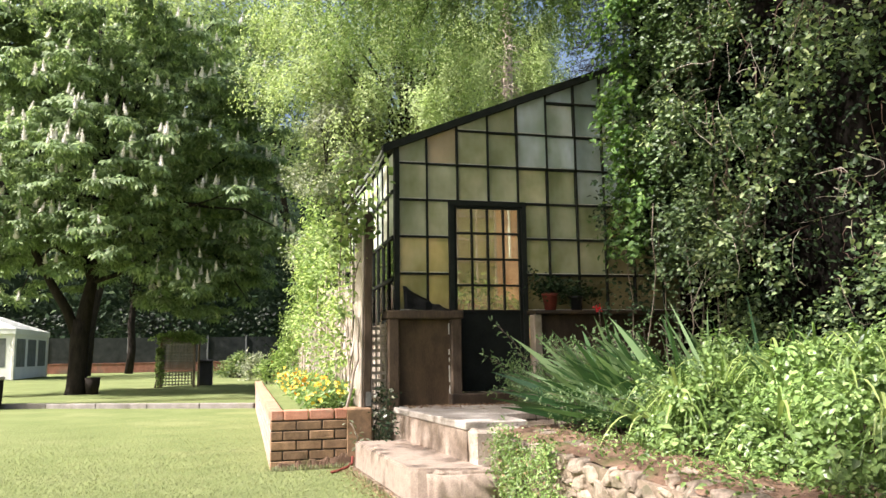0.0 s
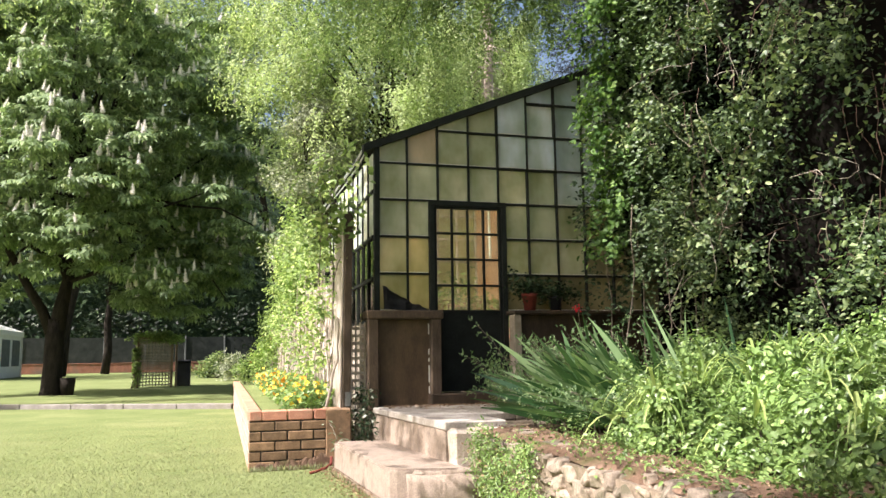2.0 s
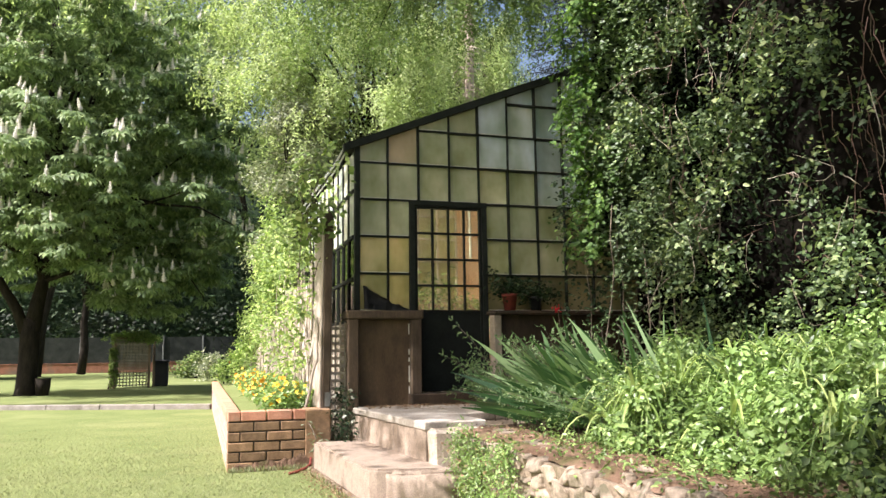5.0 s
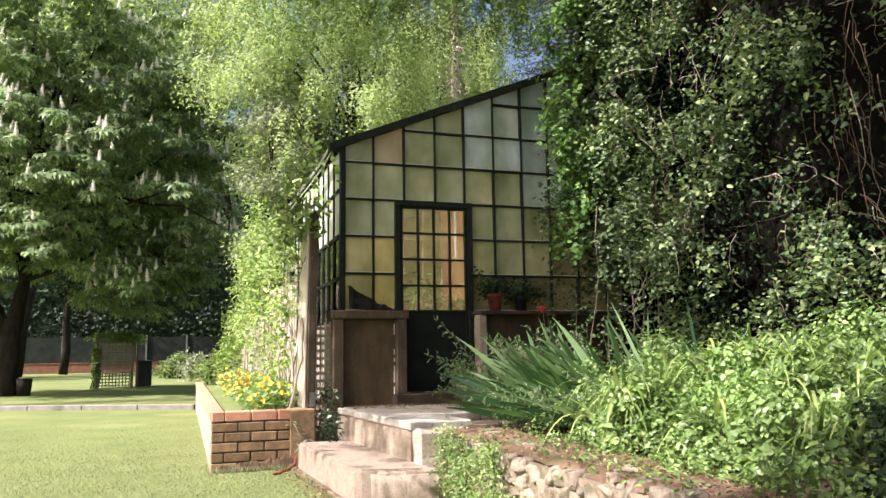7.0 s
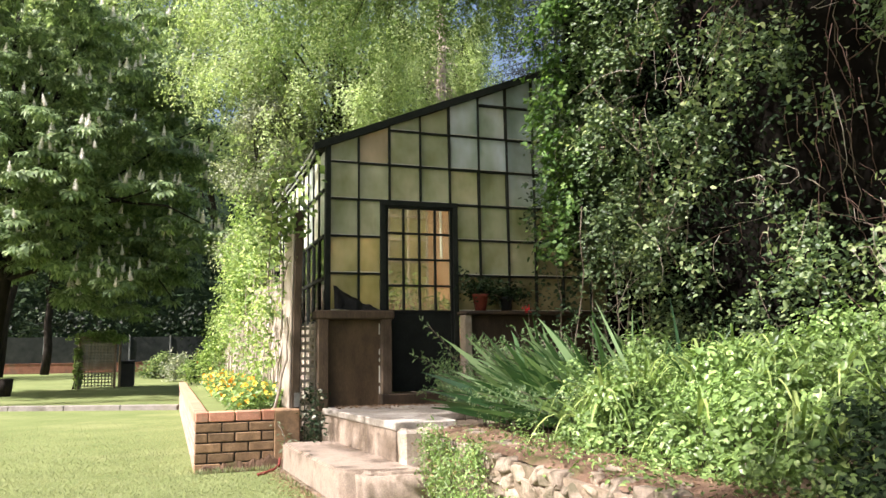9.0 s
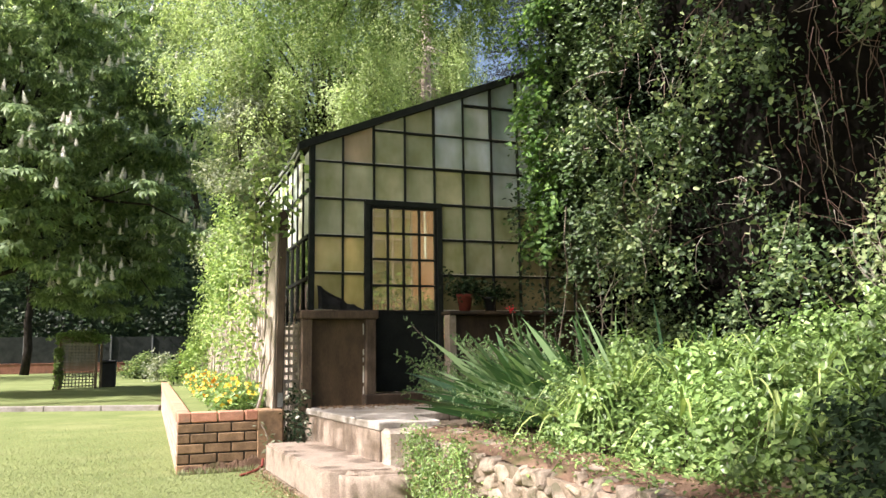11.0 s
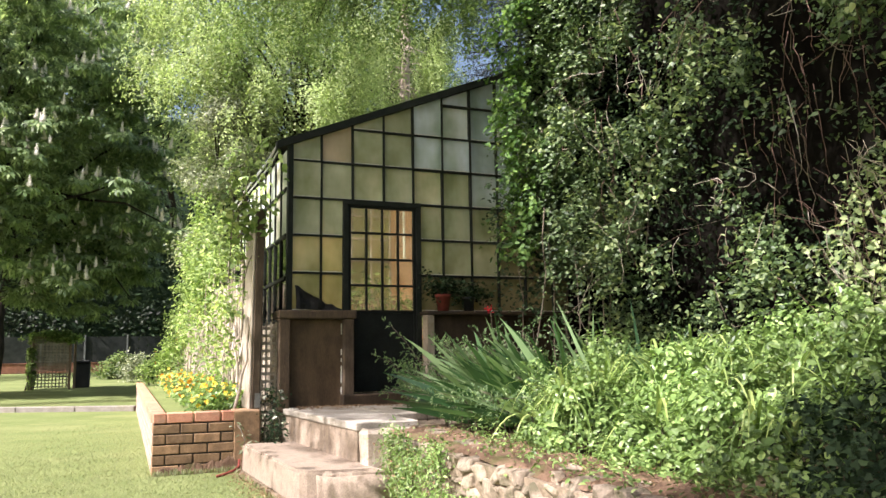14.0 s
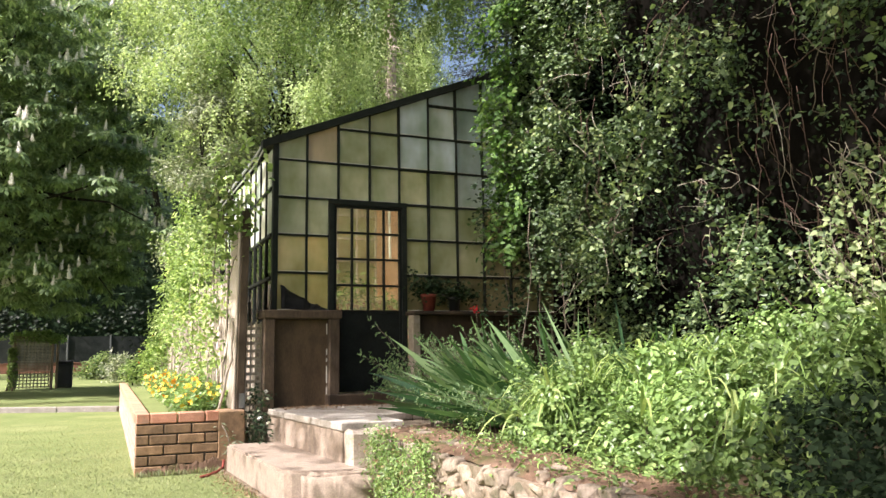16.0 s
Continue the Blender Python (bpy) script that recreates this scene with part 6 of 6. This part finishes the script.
def build_hose():
    h = thing("garden_hose", "short reddish garden hose lying at the planter's foot", "hose", (0.9, 7.45, 0.0))
    rng = np.random.default_rng(137)
    o = part("tube", tube_bm([(0.80, 7.34, 0.012), (0.86, 7.38, 0.014), (0.95, 7.45, 0.03), (1.02, 7.56, 0.05), (1.04, 7.66, 0.10)], [0.013] * 5, 8), M["terracotta"], h, smooth=True)
    o.matrix_parent_inverse = Matrix.Translation(-h.location)
    s = thing("sprig", "small pale plant growing from the planter's brick joint", "plant", (1.02, 7.69, 0.40))
    pts = bend((1.02, 7.70, 0.42), (1.05, 7.58, 0.16), 6, (0.03, -0.05, 0.02), rng, 0.005)
    add_limb(s, pts, 0.005, 0.003, "stem", "stem", 5)
    pos, axis, up = spray(pts, 5, (0.025, 0.02, 0.025), rng, np.tile((0, -1.0, 0.3), (len(pts), 1)), 0.5, 0.3)
    add_leaves(s, "foliage", pos, axis, up, rng.uniform(0.04, 0.08, len(pos)), LANCE, "grey_leaf")


build_hose()


def build_inside_plants():
    for x, y, z, s, seed in ((2.75, 9.2, 1.3, 0.42, 141), (3.3, 9.5, 1.2, 0.42, 142)):
        build_shrub("pot_plant", "leafy pot plant inside the greenhouse", (x, y, 0.6), (s, s, z - 0.5), 50, 14, 0.10, "mid_leaf", OVAL, seed)


build_inside_plants()


# ---------------------------------------------------------------- stone retaining wall
def stone_mesh(seed):
    """A roughly squared rubble stone with chipped corners."""
    rng = np.random.default_rng(seed)
    bm = bmesh.new()
    for k in range(26):
        p = rng.uniform(-0.5, 0.5, 3)
        p = np.sign(p) * np.abs(p * 2) ** 0.5 / 2
        p[rng.integers(3)] = rng.choice((-0.5, 0.5))
        bm.verts.new(tuple(p * (1 - 0.22 * max(0, np.linalg.norm(p) - 0.5) / 0.36)))
    bmesh.ops.convex_hull(bm, input=bm.verts[:])
    bmesh.ops.delete(bm, geom=[v for v in bm.verts if not v.link_faces], context="VERTS")
    bmesh.ops.dissolve_limit(bm, angle_limit=radians(16), verts=bm.verts[:], edges=bm.edges[:])
    bmesh.ops.bevel(bm, geom=bm.edges[:], offset=0.035, segments=1, affect="EDGES")
    for v in bm.verts:
        v.co *= 1.15
    me = bpy.data.meshes.new("stone")
    bm.to_mesh(me)
    bm.free()
    me.materials.append(M["stone"])
    return me


def build_stone_wall():
    w = thing("stone_wall", "low rubble stone retaining wall with mossy top", "wall", (0, 0, 0), kind="structure")
    rng = np.random.default_rng(151)
    part("core", box_bm((WALL_X + 0.010, -3.0, -0.05), (2.2, WALL_END + 0.01, 0.47)), M["earth_mortar"], w)
    # earthy, mossy top
    bm = bmesh.new()
    xs, ys = np.linspace(WALL_X + 0.035, 2.26, 9), np.linspace(-3, WALL_END, 110)
    g = [[bm.verts.new((x, y, 0.512 + 0.028 * noise.noise((x * 7, y * 7, 0)) + 0.02 * noise.noise((x * 19, y * 19, 3)) - (0.03 if i == 0 else 0))) for y in ys] for i, x in enumerate(xs)]
    for i in range(len(xs) - 1):
        for j in range(len(ys) - 1):
            bm.faces.new((g[i][j], g[i + 1][j], g[i + 1][j + 1], g[i][j + 1]))
    part("earthy_top", bm, M["litter"], w, "reddish earth, moss and litter on the wall top")
    meshes = [stone_mesh(160 + k) for k in range(9)]
    z = -0.045
    rows = (0.095, 0.09, 0.085, 0.085, 0.085, 0.08)
    for h in rows:
        y = WALL_END - rng.uniform(0, 0.1)
        while y > 0.6:
            l = rng.uniform(0.07, 0.15) if rng.random() < 0.6 else rng.uniform(0.15, 0.24)
            hh = h * rng.uniform(0.90, 1.25)
            o = new("stone", meshes[rng.integers(9)])
            o.parent = w
            o.location = (WALL_X + 0.086 + rng.normal(0, 0.006), y - l / 2, z + h / 2 + rng.normal(0, 0.014))
            o.scale = (0.2, l * 1.10, hh * 1.12)
            o.rotation_euler = (rng.normal(0, 0.10), rng.normal(0, 0.03), rng.normal(0, 0.03))
            y -= l
        z += h
    for k in range(24):
        y = rng.uniform(1.2, WALL_END)
        s = rng.uniform(0.05, 0.15)
        o = new("stone", meshes[rng.integers(9)])
        o.parent = w
        o.location = (rng.uniform(WALL_X + 0.03, 2.1), y, 0.495)
        o.scale = (s, s * rng.uniform(0.8, 1.5), 0.06)
        o.rotation_euler = (0, 0, rng.uniform(0, 3))
    # plastered pier between wall and landing
    bm = box_bm((1.648, 5.60, -0.05), (2.05, 5.766, 0.515), 0.03)
    bmesh.ops.subdivide_edges(bm, edges=bm.edges[:], cuts=5, use_grid_fill=True)
    for v in bm.verts:
        v.co += Vector(v.normal) * 0.02 * noise.noise(v.co * 6)
    part("pier", bm, M["render"], w, "flaking pale render")
    return w


build_stone_wall()


def build_wall_creeper():
    c = thing("wall_creeper", "small-leaved creeper hanging over the stone wall", "creeper", (1.72, 4.9, 0.45))
    rng = np.random.default_rng(171)
    cen = []
    for k in range(1150):
        y = rng.uniform(4.25, 5.38) if k < 860 else rng.uniform(1.8, 4.4)
        z = 0.55 * rng.random() ** (0.8 + 0.9 * abs(y - 5.0))
        if k >= 860:
            z = z * 0.5
        x = WALL_X - 0.07 + rng.normal(0, 0.025)
        if noise.noise((y * 6, z * 5, 2)) < -0.05:
            continue
        cen.append((x, y, z))
    cen = np.array(cen)
    pos, axis, up = spray(cen, 9, (0.02, 0.04, 0.04), rng, np.tile((-0.8, -0.3, 0.4), (len(cen), 1)), 0.5, 0.4)
    add_leaves(c, "foliage", pos, axis, up, rng.uniform(0.013, 0.032, len(pos)), OVAL, "balm")
    k = rng.choice(len(cen), 500)
    add_leaves(c, "dry_foliage", cen[k] + rng.normal(0, 0.03, (500, 3)), rng.normal(0, 1, (500, 3)), np.tile((-1.0, -0.3, 0.3), (500, 1)), rng.uniform(0.012, 0.03, 500), OVAL, "dry")
    q, a, u = strands(cen[k], unit(rng.normal(0, 0.5, (500, 3)) + (-0.8, -0.2, -0.4)), rng.uniform(0.05, 0.16, 500), rng, 8, 0.4, 1.0, 0.012, 0.5)
    add_leaves(c, "trailing_foliage", q, a, u, rng.uniform(0.012, 0.026, len(q)), LANCE, "strap")
    for k in range(20):
        y = rng.uniform(4.3, 5.4)
        add_limb(c, bend((WALL_X - 0.02, y, 0.50), (WALL_X - 0.08, y + rng.normal(0, 0.06), 0.02), 6, (0, 0, 0), rng, 0.012), 0.004, 0.003, "stem", "stem", 4)
    # leaf litter on the wall top
    n = 900
    pos = np.c_[rng.uniform(WALL_X + 0.08, 2.25, n), rng.uniform(1.2, 5.6, n), 0.525 + 0.02 * rng.random(n)]
    axis = rng.normal(0, 1, (n, 3)) * (1, 1, 0.25)
    me = leaf_mesh("leaf_litter", pos, axis, rng.normal(0, 0.35, (n, 3)) + (0, 0, 1), rng.uniform(0.006, 0.024, n), OVAL)
    tagged(link_mesh("leaf_litter", me, M["dry"]), "dry brown leaf litter on the wall top", "litter", kind="stuff")
    n = 700
    pos = np.c_[rng.uniform(1.55, 2.9, n), 7.72 - np.abs(rng.normal(0, 0.22, n)), 0.560 + 0.006 * rng.random(n)]
    me = leaf_mesh("leaf_litter", pos, rng.normal(0, 1, (n, 3)) * (1, 1, 0.15), rng.normal(0, 0.35, (n, 3)) + (0, 0, 1), rng.uniform(0.01, 0.035, n), OVAL)
    tagged(link_mesh("leaf_litter", me, M["dry"]), "dry leaves swept to the back of the landing", "litter", kind="stuff")
    n = 900
    y = rng.uniform(5.0, 7.55, n)
    pos = np.c_[1.03 + (7.5 - y) * 0.057 - np.abs(rng.normal(0, 0.10, n)), y, 0.016 + 0.01 * rng.random(n)]
    me = leaf_mesh("leaf_litter", pos, rng.normal(0, 1, (n, 3)) * (1, 1, 0.2), rng.normal(0, 0.4, (n, 3)) + (0, 0, 1), rng.uniform(0.008, 0.03, n), OVAL)
    tagged(link_mesh("leaf_litter", me, M["dry"]), "dry leaves and crumbs along the foot of the steps", "litter", kind="stuff")
    # weeds along the inner edge of the wall top
    f = thing("weeds", "dark weeds with small white flowers in the gap beside the steps", "weeds", (1.33, 7.6, 0.0))
    n = 70
    cen = np.c_[rng.uniform(1.27, 1.42, n), rng.uniform(7.2, 8.0, n), rng.uniform(0.05, 0.75, n)]
    pos, axis, up = spray(cen, 7, (0.03, 0.05, 0.04), rng, None, 0.2, 0.6)
    add_leaves(f, "foliage", pos, axis, up, rng.uniform(0.025, 0.05, len(pos)), OVAL, "dark_leaf")
    k = rng.choice(n, 12)
    add_leaves(f, "flower_head", np.repeat(cen[k] + (0, -0.05, 0.03), 4, 0), rng.normal(0, 1, (48, 3)), np.tile((-0.3, -1, 0.5), (48, 1)), 0.025, ROUND, "flower_white")
    w = thing("weeds", "small weeds and grass tufts on the wall top", "weeds", (2.15, 4.0, 0.47))
    n = 240
    cen = np.c_[rng.normal(2.19, 0.05, n), rng.uniform(1.0, 5.0, n), 0.50 + rng.uniform(0, 0.10, n)]
    cen[:110, 0], cen[:110, 2] = rng.uniform(WALL_X + 0.04, 2.15, 110), 0.515 + 0.02 * rng.random(110)
    pos, axis, up = spray(cen, 9, (0.035, 0.04, 0.03), rng, None, 0.1, 0.8)
    add_leaves(w, "foliage", pos, axis, up, rng.uniform(0.015, 0.04, len(pos)), OVAL, "balm")


build_wall_creeper()


# ---------------------------------------------------------------- brick planter
PX, PY, PR, PB, PH = 0.268, 7.70, 1.225, 17.35, 0.553


def brick_mesh(l, w, h, mat, b=0.006):
    bm = box_bm((0, 0, 0), (l, w, h), b)
    me = bpy.data.meshes.new("brick")
    bm.to_mesh(me)
    bm.free()
    me.materials.append(M[mat])
    return me


def build_planter():
    p = thing("brick_planter", "long raised bed with brick walls and red brick coping", "planter", (0, 0, 0))
    rng = np.random.default_rng(181)
    t, c = 0.115, PH / 6
    j = 0.012
    part("mortar_core", box_bm((PX + 0.006, PY + 0.006, -0.05), (PX + t - 0.006, PB, PH - c - 0.004)), M["mortar"], p)
    part("mortar_core", box_bm((PX + t - 0.006, PY + 0.006, -0.05), (PR - 0.20, PY + t, PH - c - 0.004)), M["mortar"], p)
    part("end_pier", box_bm((PR - 0.24, PY - 0.004, -0.05), (PR + 0.01, PY + 0.30, PH), 0.012), M["brick"], p, "brown rendered end pier")
    splash = bmesh.new()
    rows = []
    for x in np.linspace(PX + 0.02, PR - 0.01, 46):
        h = 0.05 + 0.10 * (x - PX) / (PR - PX) + 0.05 * noise.noise((x * 9, 0, 2)) + 0.03 * noise.noise((x * 27, 0, 4))
        rows.append([splash.verts.new((x, PY - d + 0.006 * noise.noise((x * 30, z * 30, 1)), max(0.0, h) * z)) for d, z in ((0.030, 0.0), (0.016, 0.35), (0.008, 0.75), (-0.004, 1.0))])
    for a, b in zip(rows, rows[1:]):
        for k in range(3):
            splash.faces.new((a[k], b[k], b[k + 1], a[k + 1]))
    part("soil_splash", splash, M["litter"], p, "earth splashed and banked on the lowest bricks")
    part("fill", box_bm((PX + t, PY + t, 0.0), (PR - 0.02, PB - 0.02, 0.47)), M["lawn"], p, "strip of grass in the planter")
    full_side = brick_mesh(0.245 - j, t, c - j, "brick_pale")
    full, half = brick_mesh(0.245 - j, t, c - j, "brick"), brick_mesh(t - j + 0.004, t, c - j, "brick")
    cap, cap_half = brick_mesh(0.245 - j, t + 0.012, c, "brick_red", 0.008), brick_mesh(t + 0.002, t + 0.012, c, "brick_red", 0.008)

    def put(me, x, y, z, rz=0.0):
        o = new("brick", me)
        o.parent = p
        o.location = (x + rng.normal(0, 0.001), y + rng.normal(0, 0.0015), z)
        o.rotation_euler = (0, 0, rz + rng.normal(0, 0.004))
    for k in range(6):
        z = k * c + (0.0 if k == 5 else 0)
        me, mh = (cap, cap_half) if k == 5 else (full, half)
        # front
        x = PX
        if k % 2:
            put(mh, x, PY, z)
            x += t + 0.004
        while x < PR - 0.26:
            if x + 0.245 <= PR - 0.22:
                put(me, x, PY, z)
            else:
                put(mh, x, PY, z)
            x += 0.245
        # long side, turned to face the lawn
        y = PY + t + j * 0.5 + (0.125 if not k % 2 else 0.0)
        if not k % 2:
            put(mh, PX + t, PY + t + 0.004, z, radians(90))
        while y < PB - 0.24:
            put(cap if k == 5 else full_side, PX + t, y, z, radians(90))
            y += 0.245
    return p


build_planter()


# ---------------------------------------------------------------- lawn grass
def build_grass():
    rng = np.random.default_rng(191)
    n = 130000
    r = 4.6 + 11.0 * rng.random(n) ** 1.2
    a = rng.uniform(math.radians(-18), math.radians(16), n)
    x, y = r * np.sin(a), r * np.cos(a)
    ok = ~((x > PX - 0.01) & (y > PY - 0.01)) & (x < 1.02 + np.clip(7.5 - y, 0, 2.3) * 0.057 - 0.05 * rng.random(n)) & (rng.random(n) < np.clip((15.5 - r) / 7, 0, 1))
    x, y = x[ok], y[ok]
    pos = np.c_[x, y, np.zeros(len(x))]
    axis = rng.normal(0, 0.55, pos.shape)
    axis[:, 2] = 1
    me = leaf_mesh("lawn_grass", pos, axis, rng.normal(0, 1, pos.shape), rng.uniform(0.010, 0.024, len(pos)), LANCE)
    tagged(link_mesh("lawn_grass", me, M["blade"]), "short mown grass blades", "grass", kind="stuff")
    # longer tufts at the planter's foot and the steps
    n = 420
    t = rng.random(n)
    pos = np.where((t < 0.5)[:, None], np.c_[rng.uniform(PX - 0.05, 1.05, n), PY - 0.02 - 0.06 * rng.random(n), np.zeros(n)],
                   np.c_[0.96 + 0.02 * rng.random(n), rng.uniform(5.2, 7.6, n), np.zeros(n)])
    pos[:, 0] += np.where(t < 0.5, 0, (7.5 - pos[:, 1]) * 0.057)
    axis = rng.normal(0, 0.35, pos.shape)
    axis[:, 2] = 1
    me = leaf_mesh("grass_tufts", pos, axis, rng.normal(0, 1, pos.shape), rng.uniform(0.03, 0.07, n), LANCE)
    tagged(link_mesh("grass_tufts", me, M["blade"]), "longer grass tufts along the masonry", "grass", kind="stuff")


build_grass()
